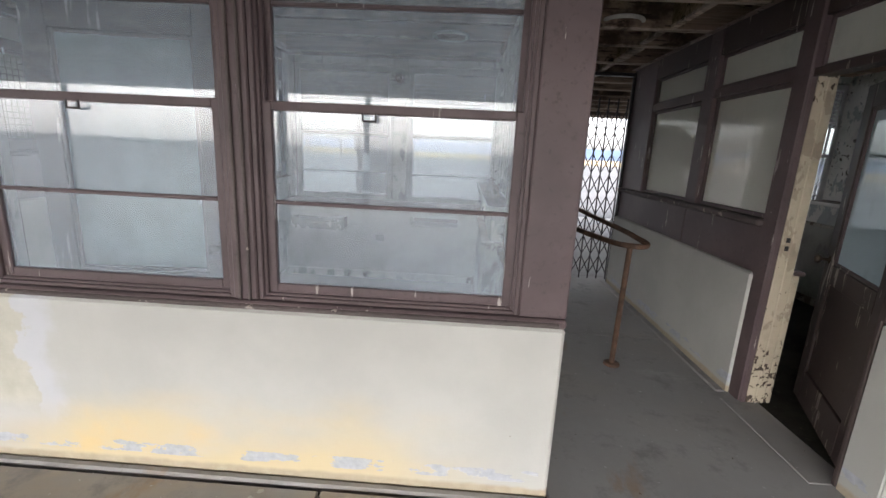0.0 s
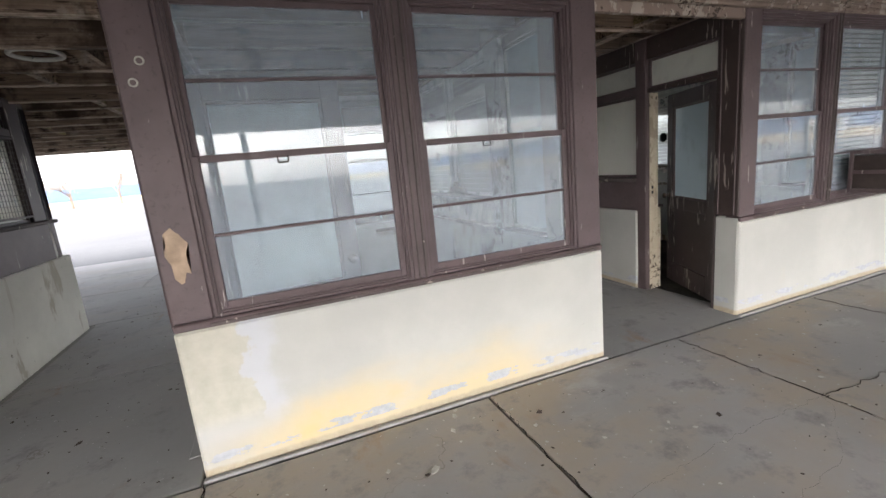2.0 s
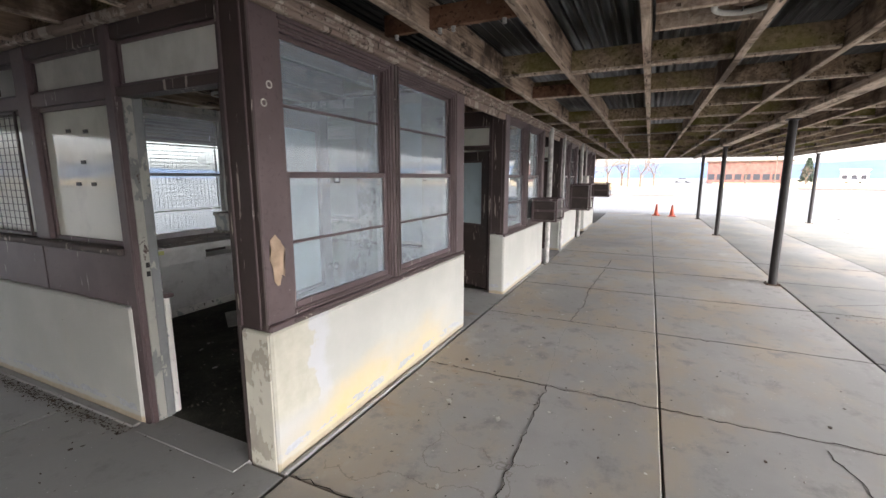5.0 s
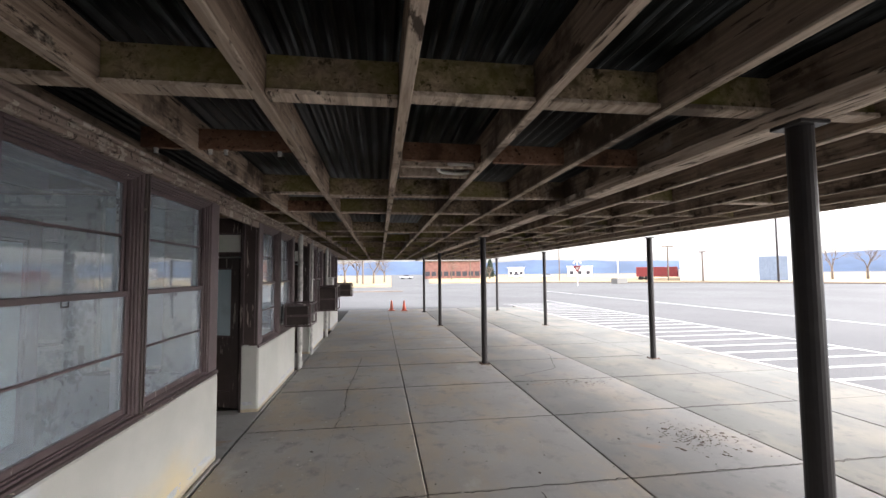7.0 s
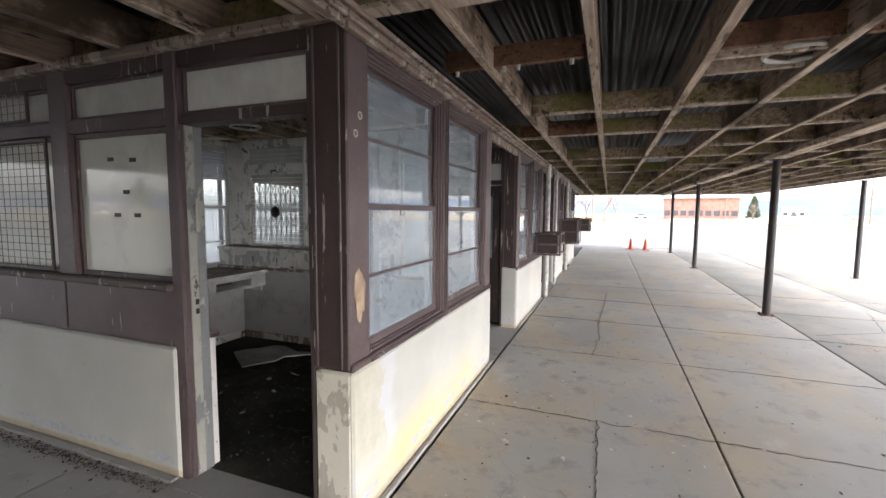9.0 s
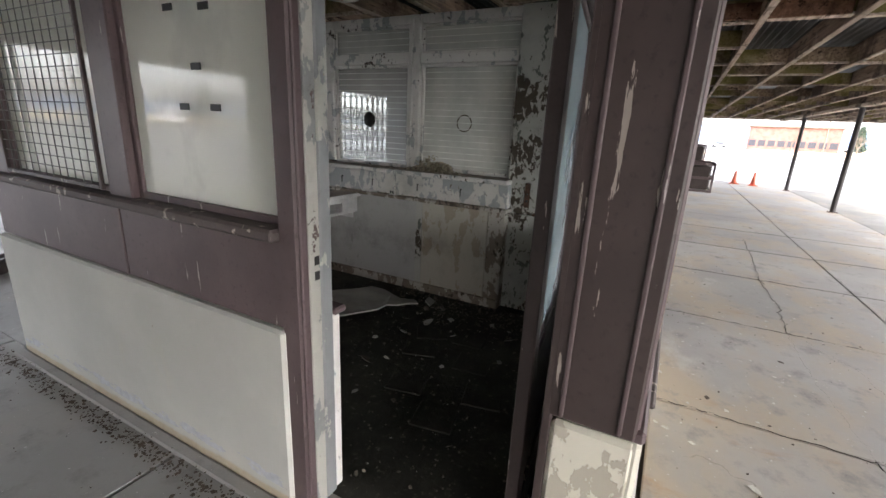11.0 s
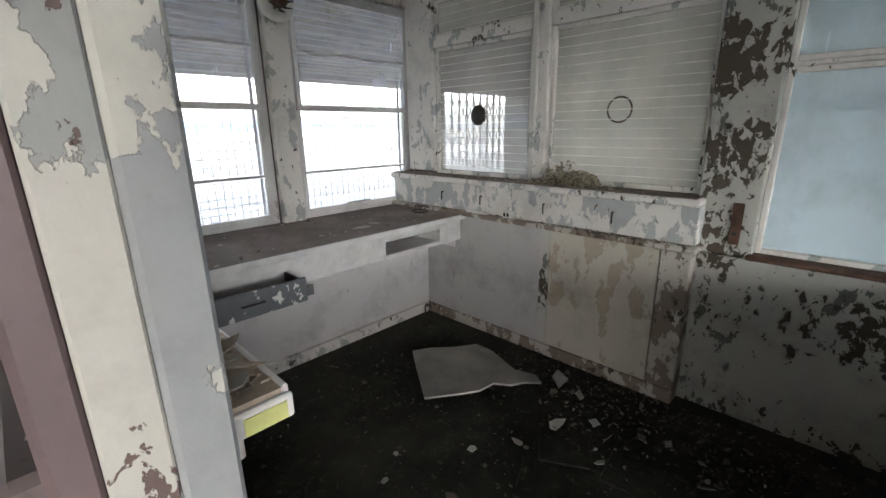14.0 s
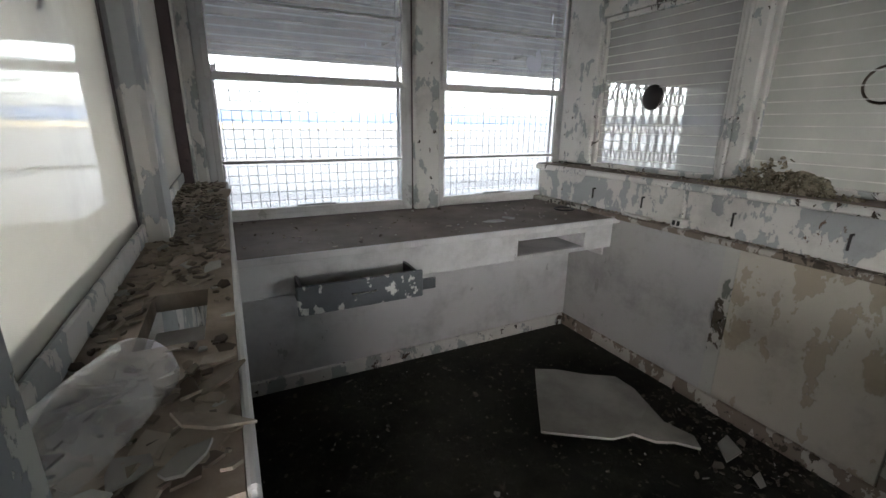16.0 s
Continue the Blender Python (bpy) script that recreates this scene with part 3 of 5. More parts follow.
def west_wall(o, mesh=True, simple=False):
    f = other_west if simple else side("W")
    return_mat, jamb_grey, jamb_white, light = (PLASTER, JAMB_CREAM, JAMB_CREAM, FROST) if simple else (BARE, JAMB_GREY_SHADED, JAMB_WHITE_SHADED, TRANSOM_GLASS)
    w = thing("wall_west", o, "brown framed booth wall with cream slab below and a doorway", "wall", kind="structure")
    wbox("corner_return", f, 0.012, 0.22, -0.005, 0.13, -0.1, 0.778, return_mat, w, 0.012, "" if simple else "bared grey render return with peeled paint")
    wbox("corner_panel", f, 0.0165, 0.235, -0.005, 0.11, 0.786, TOP, BROWN_WORN, w, 0.008)
    wbox("corner_panel_inside", f, 0.15, 0.232, 0.111, 0.135, 0.0, TOP, PEEL, w, 0.004)
    wbox("bead", f, 0.05, 0.062, -0.014, -0.005, 0.80, TOP, BROWN, w, 0.003)
    wbox("bead", f, 0.19, 0.202, -0.014, -0.005, 0.80, TOP, BROWN, w, 0.003)
    wbox("door_jamb", f, 0.22, 0.245, -0.004, 0.125, -0.08, 2.03, BROWN_WORN, w)
    wbox("door_post", f, 1.10, 1.19, -0.014, 0.055, -0.12, TOP, BROWN, w, 0.008)
    wbox("door_stop", f, 1.085, 1.10, -0.010, 0.022, -0.05, 2.03, BROWN, w)
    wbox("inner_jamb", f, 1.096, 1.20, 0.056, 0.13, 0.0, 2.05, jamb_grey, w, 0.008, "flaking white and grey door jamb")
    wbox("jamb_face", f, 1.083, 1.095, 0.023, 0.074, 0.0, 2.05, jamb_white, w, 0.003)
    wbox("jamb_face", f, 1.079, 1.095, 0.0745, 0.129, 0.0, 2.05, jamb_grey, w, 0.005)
    wbox("wainscot_stub", f, 1.085, 1.18, 0.131, 0.175, 0.0, 0.80, JAMB_CREAM if simple else PEEL, w, 0.008)
    wbox("stub_cap", f, 1.07, 1.19, 0.1305, 0.195, 0.80, 0.828, BROWN, w, 0.008, "faded pinkish brown cap")
    bm = B()
    for z in (0.965, 1.02):
        slab(bm, f(1.0815, 0.045, z), f(1.0825, 0.068, z + 0.032), 0)
    part("strike_hole", bm, BLACK, w, "dark latch holes in the jamb")
    wbox("door_header", f, 0.235, 1.10, 0.0, 0.10, 2.03, 2.085, BROWN_WORN, w)
    wbox("top_rail", f, 0.235, 1.10, 0.0, 0.10, 2.335, TOP, BROWN_WORN, w)
    wbox("top_rail", f, 1.19, D - 0.01, 0.0, 0.10, 2.335, TOP, BROWN_WORN, w)
    wbox("cornice", f, 0.0, D, -0.05, 0.14, TOP, TOP + 0.055, FASCIA, w, 0.01)
    wbox("mid_rail", f, 1.19, 2.07, 0.0, 0.05, 2.03, 2.115, BROWN, w)
    wbox("mid_rail", f, 2.25, 3.28, 0.0, 0.05, 2.03, 2.115, BROWN, w)
    wbox("inner_rail", f, 1.20, 2.08, 0.051, 0.09, 2.03, 2.115, PEEL, w)
    wbox("inner_rail", f, 2.24, 3.26, 0.051, 0.09, 2.03, 2.115, PEEL, w)
    wbox("window_post", f, 2.07, 2.25, -0.006, 0.05, 1.10, TOP, BROWN, w, 0.006)
    wbox("inner_post", f, 2.08, 2.24, 0.051, 0.105, 1.0, TOP, PEEL_GREY, w, 0.012)
    wbox("end_post", f, 3.28, D, -0.003, 0.10, 0.77, TOP, BROWN, w, 0.006)
    wbox("inner_end_post", f, 3.26, D - 0.1, 0.101, 0.112, 1.0, TOP, PEEL, w, 0.012)
    wbox("sill_ledge", f, 1.18, D - 0.02, -0.05, 0.042, 1.10, 1.145, SILL, w, 0.01)
    wbox("brown_panel", f, 1.19, 2.195, -0.002, 0.06, 0.77, 1.10, BROWN, w)
    wbox("brown_panel", f, 2.205, 3.40, -0.004, 0.06, 0.77, 1.10, BROWN, w)
    wbox("half_wall", f, 1.175, D, -0.03, 0.06, -0.12, 0.77, PLASTER, w, 0.012)
    wbox("foot_strip", f, 1.17, D + 0.04, -0.10, -0.032, -0.12, 0.005, PASSAGE, w, 0.012)
    wbox("inner_lining", f, 1.20, D - 0.05, 0.062, 0.10, 0.0, 1.07, PEEL, w)
    wbox("inner_sill", f, 1.20, 3.26, 0.0505, 0.060, 1.1055, 1.150, PEEL_GREY, w, 0.003)
    wbox("threshold", f, 0.22, 1.12, -0.12, 0.14, -0.12, 0.0, PASSAGE, w, 0.01)
    light_window(nxt(), o, f, 1.19, 2.07, 1.145, 2.03, FROST, BROWN, "pale frosted panel in a brown frame", 0.045, flush=True)
    light_window(nxt(), o, f, 2.25, 3.28, 1.145, 2.03, FROST, BROWN, "side window of cloudy glass in a brown frame", 0.045, flush=True)
    light_window(nxt(), o, f, 1.19, 2.07, 2.115, 2.335, light, BROWN, "narrow cloudy transom light", 0.045, 0.02, flush=True)
    light_window(nxt(), o, f, 2.25, 3.28, 2.115, 2.335, light, BROWN, "narrow cloudy transom light", 0.045, 0.02, flush=True)
    light_window(nxt(), o, f, 0.245, 1.09, 2.085, 2.335, light, BROWN, "cloudy transom light above the doorway", 0.045, 0.02, flush=True)
    if mesh:
        mesh_screen(o, f, 2.28, 3.26, 1.16, 2.02, -0.012, 0.05, "brown framed welded wire mesh over a side window", 1.45)
        mesh_screen(o, f, 2.45, 3.26, 2.13, 2.325, -0.012, 0.05, "narrow wire mesh over a transom light", 1.45)
    return w


def east_wall(o, width=W):
    f = side("E", width)
    w = thing("wall_east", o, "ticket-window wall of peeling white and grey paint", "wall", kind="structure")
    wbox("outer_wall", f, 0.15, D, 0.0, 0.10, -0.1, 0.78, PLASTER, w, 0.01)
    wbox("outer_panel", f, 0.15, D, 0.004, 0.08, 0.78, 0.84, BROWN, w)
    wbox("outer_panel", f, 1.23, D, 0.004, 0.08, 0.84, 1.13, BROWN, w)
    for u0, u1 in ((0.15, 0.42), (0.98, 1.24), (2.14, 2.26), (3.13, D)):
        lo = 0.84 if u0 < 1 else 1.13
        wbox("post", f, u0, u1, 0.0, 0.07, lo, TOP, BROWN, w)
        wbox("inner_post", f, u0, min(u1, D - 0.12), 0.071, 0.13 if u0 > 1 else 0.16, lo, TOP, PEEL_DARK if u0 < 1 else PEEL, w, 0.008)
    for u0, u1 in ((0.42, 0.98), (1.24, 2.14), (2.26, 3.13)):
        wbox("top_rail", f, u0, u1, 0.0, 0.12, 2.345, TOP, PEEL, w)
        if u0 > 1:
            wbox("mid_rail", f, u0, u1, 0.02, 0.125, 2.03, 2.11, PEEL, w)
    wbox("inner_lining", f, 0.15, 1.20, 0.101, 0.18, 0.0, 0.84, PEEL_DARK, w)
    wbox("lower_sill", f, 0.44, 1.0, 0.10, 0.20, 0.84, 0.862, RUST, w, 0.006, "rust-stained window sill")
    wbox("rough_upstand", f, 1.20, D - 0.05, 0.101, 0.245, 0.88, 1.075, PEEL_GREY, w, 0.004, "grey upstand with paint flaked to white")
    wbox("wallboard", f, 2.00, D - 0.05, 0.101, 0.262, 0.0, 0.85, WALLBOARD, w, 0.003)
    wbox("wallboard", f, 1.35, 1.995, 0.101, 0.264, 0.0, 0.85, PEEL_TAN, w, 0.003, "water-stained tan and grey wallboard")
    wbox("joint_strip", f, 1.985, 2.05, 0.266, 0.270, 0.0, 0.85, PEEL_DARK, w, 0.001, "flaked joint strip between wallboards")
    wbox("batten", f, 1.20, 1.345, 0.101, 0.272, 0.0, 0.85, ROTTEN, w, 0.006)
    wbox("shelf", f, 1.18, D - 0.06, 0.101, 0.30, 0.85, 0.88, ROTTEN, w, 0.006, "narrow dirty shelf with crumbling edge")
    wbox("ledge", f, 1.20, D - 0.06, 0.071, 0.285, 1.075, 1.112, PEEL, w, 0.008)
    wbox("ledge_top", f, 1.215, D - 0.07, 0.105, 0.27, 1.1125, 1.118, DESKTOP, w, 0.002, "dusty ledge top")
    wbox("baseboard", f, 1.20, D - 0.06, 0.273, 0.29, 0.0, 0.085, ROTTEN, w, 0.006)
    lab = "ticket window with a round speaking hole in cloudy ruled glass"
    for u0, u1 in ((1.24, 2.14), (2.26, 3.13)):
        tw = light_window(nxt(), o, f, u0, u1, 1.118, 2.03, TICKET_GLASS if u0 < 2 else SPEAK_GLASS, PEEL, lab, 0.07, 0.028)
        hole = (1.71, 1.545) if u0 < 2 else (2.73, 1.545)
        bm = torus(B(), f(hole[0], 0.07, hole[1]), 0.068 if u0 < 2 else 0.066, 0.0065, "X")
        part("speaking_ring", bm, KNOB if u0 < 2 else CHROME, tw, "metal ring of the speaking hole", True)
        if u0 > 2:
            bm = lathe(B(), [(0.001, 0.026), (0.03, 0.023), (0.050, 0.012), (0.062, 0.004), (0.066, 0.0)], 24, Matrix.Translation(f(hole[0], 0.078, hole[1])) @ pose(0, 0, 0, 0, -90, 0))
            part("speaking_grille", bm, STEEL, tw, "dark domed grille", True)
        bm = B()
        for z in np.arange(1.18, 2.0, 0.052):
            slab(bm, f(u0 + 0.03, 0.0755, z), f(u1 - 0.03, 0.0770, z + 0.005))
        tagged(part("ruled_line", bm, SLAT, tw, "pale horizontal bars behind the glass"), kind="stuff")
        tr = light_window(nxt(), o, f, u0, u1, 2.11, 2.345, TICKET_GLASS, PEEL, "cloudy ruled transom light above a ticket window", 0.07, 0.02)
        bm = B()
        for z in np.arange(2.14, 2.32, 0.052):
            slab(bm, f(u0 + 0.03, 0.0755, z), f(u1 - 0.03, 0.0770, z + 0.005))
        tagged(part("ruled_line", bm, SLAT, tr), kind="stuff")
    light_window(nxt(), o, f, 0.42, 0.98, 0.862, 1.69, DOOR_GLASS, PEEL, "bluish hazy side light in flaking white frame", 0.08, 0.025)
    light_window(nxt(), o, f, 0.42, 0.98, 1.71, 2.345, DOOR_GLASS, PEEL, "bluish hazy upper side light in flaking white frame", 0.08, 0.025)
    wbox("side_rail", f, 0.42, 0.98, 0.04, 0.12, 1.69, 1.71, PEEL, w)
    return w


def north_wall(o, width=W):
    f = side("N", width)
    w = thing("wall_north", o, "north wall of the booth with white flaking window posts", "wall", kind="structure")
    wbox("half_wall", f, 0.0, width, 0.0, 0.12, -0.1, 0.80, PLASTER, w, 0.01)
    wbox("sill", f, 0.0, width, -0.01, 0.12, 0.80, 0.85, BROWN, w)
    for u0, u1 in ((0.0, 0.16), (1.30, 1.46), (width - 0.08, width)):
        wbox("post", f, u0, u1, 0.005, 0.09, 0.85, TOP, BROWN, w)
        wbox("inner_post", f, u0, u1, 0.091, 0.15, 0.85, TOP, PEEL, w, 0.01)
    wbox("top_rail", f, 0.16, width - 0.08, 0.005, 0.14, 2.35, TOP, PEEL, w)
    lab = "white double-hung sash window with wire mesh outside"
    sash_window(nxt(), o, f, 0.16, 1.30, 0.85, 2.35, CLEAR_GLASS, WHITE_IN, lab, meet=1.585, m1=1.95, m2=1.17)
    sash_window(nxt(), o, f, 1.46, width - 0.08, 0.85, 2.35, CLEAR_GLASS, WHITE_IN, lab, meet=1.585, m1=1.95, m2=1.17)
    for uc in (0.70, width - 0.62):
        bm = B()
        for p, q in (((-0.11, 0.862), (-0.11, 0.915)), ((-0.11, 0.915), (0.11, 0.915)), ((0.11, 0.915), (0.11, 0.862))):
            rod(bm, f(uc + p[0], 0.062, p[1]), f(uc + q[0], 0.062, q[1]), 0.009, seg=8)
        part("bottom_lift", bm, WIRE, w, "grey bent bar lift at the foot of the sash")
    for u0, u1 in ((0.24, 1.20), (1.52, width - 0.16)):
        bm = B()
        for z in np.arange(1.62, 2.31, 0.042):
            slab(bm, f(u0, 0.082, z), f(u1, 0.084, z + 0.005))
        tagged(part("ruled_line", bm, SLAT, w, "pale horizontal lines behind the upper panes"), kind="stuff")
    mesh_screen(o, f, 0.18, 1.26, 0.87, 2.33, -0.02, 0.05, "welded wire mesh screen outside a window")
    mesh_screen(o, f, 1.46, width - 0.1, 0.87, 2.33, -0.02, 0.05, "welded wire mesh screen outside a window")
    return w


def booth_floor(o, width=W):
    fl = thing("floor", o, "dark booth floor under dirt and broken tiles", "floor", kind="structure")
    box("floor_bed", (0.10, 0.10, -0.12), (width - 0.08, D - 0.08, 0.004), GRIME, fl, 0)
    return fl


OA, OB, OC, OD, OW = (0, 0, 0), (3.97, 0, 0), (7.94, 0, 0), (11.91, 0, 0), (-4.26, 0, 0)
front_wall(OA, PLASTER_A)
west_wall(OA)
east_wall(OA)
north_wall(OA)
booth_floor(OA)
door(OA, (0.165, 0.345), 6.5, "half-glazed dark brown door standing open into the booth")
front_wall(OB, PLASTER, 2.32)
west_wall(OB, False, True)
east_wall(OB, width=2.32)
north_wall(OB, 2.32)
booth_floor(OB, 2.32)
door(OB, (0.075, 0.262), 66, "half-glazed dark brown door ajar into the next booth", height=1.89, lock=0.88)
for o in (OC, OD):
    front_wall(o, PLASTER, 2.32)
    west_wall(o, False, True)
    east_wall(o, width=2.32)
    north_wall(o, 2.32)
    booth_floor(o, 2.32)
    door(o, (0.075, 0.262), 85, "half-glazed dark brown door shut in a booth wall", width=0.66, height=1.89, lock=0.88)


def west_block(o):
    """The neighbouring booth across the passage: its passage wall, front and back."""
    f = side("E")
    w = thing("wall_east", o, "passage wall with stained cream slab, brown panels and wire-mesh windows", "wall", kind="structure")
    wbox("half_wall", f, 0.0, D + 0.1, -0.03, 0.10, -0.12, 0.87, PLASTER_W, w, 0.012)
    wbox("foot_strip", f, 0.0, D + 0.12, -0.09, -0.032, -0.12, 0.0, KERB, w, 0.01)
    wbox("brown_panel", f, 0.0, 1.75, 0.0, 0.08, 0.87, 1.24, BROWN, w)
    wbox("brown_panel", f, 1.76, D, 0.002, 0.08, 0.87, 1.24, BROWN, w)
    wbox("sill_ledge", f, 0.0, D, -0.04, 0.09, 1.24, 1.28, SILL, w, 0.01)
    for u0, u1 in ((0.0, 0.25), (1.30, 1.42), (2.20, 2.34), (3.16, D)):
        wbox("post", f, u0, u1, 0.0, 0.10, 1.28, TOP + 0.05, BROWN_WORN, w, 0.006)
    for u0, u1 in ((0.25, 1.30), (1.42, 2.20), (2.34, 3.16)):
        wbox("mid_rail", f, u0, u1, 0.0, 0.09, 2.10, 2.17, BROWN_WORN, w)
        wbox("top_rail", f, u0, u1, 0.0, 0.09, 2.38, TOP + 0.05, BROWN_WORN, w)
        light_window(nxt(), o, f, u0, u1, 1.28, 2.10, FROST, BROWN_WORN, "cloudy passage window in a brown frame", 0.05)
        light_window(nxt(), o, f, u0, u1, 2.17, 2.38, FROST, BROWN_WORN, "narrow cloudy transom light", 0.05, 0.02)
        mesh_screen(o, f, u0 + 0.02, u1 - 0.02, 1.33, 2.09, -0.012, 0.05, "brown framed wire mesh over a passage window")
    front_wall(o, PLASTER)
    north_wall(o)
    f = side("W")
    w = thing("wall_west", o, "plain far wall of the neighbouring booth", "wall", kind="structure")
    wbox("half_wall", f, 0.15, D - 0.13, 0.0, 0.1, -0.1, 0.78, PLASTER, w)
    wbox("brown_panel", f, 0.15, D - 0.13, 0.0, 0.1, 0.78, TOP, BROWN, w)
    booth_floor(o)
    box = thing("switch_box", (o[0] + W + 0.05, 2.02, 1.29), "small brown box on the sill of a passage window", "box")
    part("box_body", slab(B(), (0, -0.28, 0), (0.07, 0.28, 0.10), 0.01), BROWN_WORN, box)


def stained_slab():
    g = Mat("stained_passage_plaster", 0.75, spec=0.3)
    base = (0.60, 0.59, 0.52)
    c = g.mix(g.step(g.noise(1.6, 5), 0.35, 0.7), scaled(base, 0.92), scaled(base, 1.06))
    f = g.step(g.noise(2.4, 6, 0.6, g.stretch(1, 1.2, 0.35), 0.5), 0.56, 0.62)
    c = g.mix(g.calc("MULTIPLY", f, 0.75), c, (0.36, 0.32, 0.24))
    c = g.mix(g.step(g.noise(11, 5), 0.68, 0.71), c, (0.16, 0.14, 0.11))
    g.bump(g.noise(25, 4), 0.4, 0.004)
    return g.color(c)


PLASTER_W = stained_slab()
west_block(OW)

# ---- canopy ----
X0, X1, Y0, Y1 = -12.0, 21.0, -7.05, 9.4
canopy = thing("canopy", (0, 0, 0), "wide flat canopy of weathered timber joists under corrugated sheet", "canopy", kind="structure")
joists = [y for y in np.arange(-3.46 - 0.615 * 5, Y1, 0.615)]
rng = np.random.default_rng(4)
for y in joists:
    z = 2.46 + float(rng.normal(0, 0.006))
    part("joist", slab(B(), (X0, y - 0.022, z), (X1, y + 0.022, 2.665), 0.004), JOIST_SHADED, canopy)
    # Strip added below each joist, pale as an underside lit from the pavement.
    part("batten", slab(B(), (X0, y - 0.026, z - 0.014), (X1, y + 0.026, z - 0.001), 0.003), JOIST, canopy, "pale strip added for the bounce light under a joist")
    if abs(y + 3.46) < 0.1:
        part("beam", slab(B(), (X0, y - 0.085, 2.385), (X1, y + 0.085, 2.459), 0.006), JOIST, canopy, "heavy beam on the posts")
part("edge_board", slab(B(), (X0, Y0 + 0.04, 2.43), (X1, Y0 + 0.09, 2.72), 0.004), JOIST, canopy)
part("edge_board", slab(B(), (X0, Y1, 2.43), (X1, Y1 + 0.05, 2.72), 0.004), JOIST, canopy)
part("edge_board", slab(B(), (X1, Y0, 2.43), (X1 + 0.05, Y1, 2.72), 0.004), JOIST, canopy)
part("edge_board", slab(B(), (X0 - 0.05, Y0, 2.43), (X0, Y1, 2.72), 0.004), JOIST, canopy)
far = B()
for ix, x in enumerate([0.1 + 1.2 * k for k in range(-10, 18) if k != 1]):
    for iy, (a, b) in enumerate(zip(joists, joists[1:])):
        if ix % 2 and rng.random() < 0.35:
            continue
        s = float(rng.choice((-0.026, 0.026)))
        z = 2.49 + float(rng.uniform(-0.02, 0.01))
        box_a, box_b = (x + s - 0.02, a + 0.024, z), (x + s + 0.02, b - 0.024, z + 0.16)
        if -2.0 < x < 9 and -6.0 < a < 4:
            part("blocking", slab(B(), box_a, box_b, 0.003), BLOCK, canopy)
            wide = 0.024 if (abs(x - 0.1) < 0.3 and a < 0) or (ix + iy) % 3 == 0 else 0.0
            # Wide flanges on some rows; elsewhere pale strips for the lit blocking undersides.
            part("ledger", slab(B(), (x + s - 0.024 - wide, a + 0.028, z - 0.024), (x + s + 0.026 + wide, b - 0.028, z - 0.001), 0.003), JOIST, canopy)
        else:
            slab(far, box_a, box_b)
tagged(part("far_blocking", far, BLOCK, canopy), kind="stuff")
# extra trimmers round the light ring and at the wall
for x, y0, y1, m in ((1.12, -2.25, -1.66, REDWOOD), (1.30, -2.25, -1.66, JOIST), (1.12, -3.40, -2.30, REDWOOD), (1.62, -2.25, -1.66, JOIST), (1.0, -0.95, -0.08, REDWOOD), (3.6, -0.95, -0.08, REDWOOD), (-1.22, 1.50, 2.03, JOIST), (-0.55, 1.50, 2.03, JOIST)):
    part("trimmer", slab(B(), (x, y0, 2.475), (x + 0.04, y1, 2.60), 0.003), m, canopy)
# corrugated sheet, ribs along the joists
ys = np.arange(Y0, Y1 + 0.02, 0.0127)
zs = 2.695 + 0.016 * np.cos(ys * 2 * math.pi / 0.0762)
verts = [(x, float(y), float(z + dz)) for x in (X0, X1) for dz in (0, 0.004) for y, z in zip(ys, zs)]
n = len(ys)
faces = [(k, k + 1, 2 * n + k + 1, 2 * n + k) for k in range(n - 1)] + [(n + k, 3 * n + k, 3 * n + k + 1, n + k + 1) for k in range(n - 1)]
me = bpy.data.meshes.new("roof_sheet")
me.from_pydata(verts, [], faces)
me.materials.append(ROOF)
sheet = new("roof_sheet", me)
sheet.parent = canopy
tagged(sheet, "dark galvanised corrugated sheet")
deck = B()
slab(deck, (X0, Y0, 2.73), (X1, Y1, 2.76))
part("roof_deck", deck, ROOF, canopy)

# board and conduits that run along the booth fronts
fascia = thing("fascia", (0, 0, 0), "weathered peeling fascia board with conduit along the booth tops", "fascia", kind="structure")
part("fascia_board", slab(B(), (X0, -0.035, 2.365), (X1 - 3, 0.008, 2.455), 0.006), FASCIA, fascia)
part("fascia_cap", slab(B(), (X0, -0.07, 2.435), (X1 - 3, -0.036, 2.462), 0.006), FASCIA, fascia)
bm = B()
rod(bm, (X0, -0.055, 2.395), (X1 - 3, -0.055, 2.395), 0.012, seg=8)
for x in np.arange(-3.7, 17, 0.9):
    slab(bm, (x, -0.07, 2.378), (x + 0.025, -0.034, 2.412))
part("conduit", bm, FASCIA, fascia)
part("wall_plate", slab(B(), (X0, 0.01, 2.422), (X1 - 3, 0.14, 2.458), 0.004), JOIST, fascia)
for x in (2.58, 6.29, 10.26):
    part("passage_header", slab(B(), (x, 0.02, 2.30), (x + 1.39, 0.06, 2.42), 0.004), FASCIA, fascia)


def post(x, y, r=0.055, label="dark painted steel canopy post"):
    p = thing("canopy_post", (x, y, 0), label, "post", "canopy posts")
    part("shaft", rod(B(), (0, 0, -0.02), (0, 0, 2.385), r, seg=20), STEEL, p, smooth=False)
    plate_ = part("base_plate", slab(B(), (-0.09, -0.09, -0.02), (0.09, 0.09, 0.010), 0.004), RUST, p)
    for bx, by in ((-0.07, -0.07), (0.07, -0.07), (-0.07, 0.07), (0.07, 0.07)):
        part("bolt", rod(B(), (bx, by, 0.010), (bx, by, 0.028), 0.009, seg=6), RUST, plate_)
    part("cap_plate", slab(B(), (-0.08, -0.08, 2.365), (0.08, 0.08, 2.384), 0.004), STEEL, p)
    return p


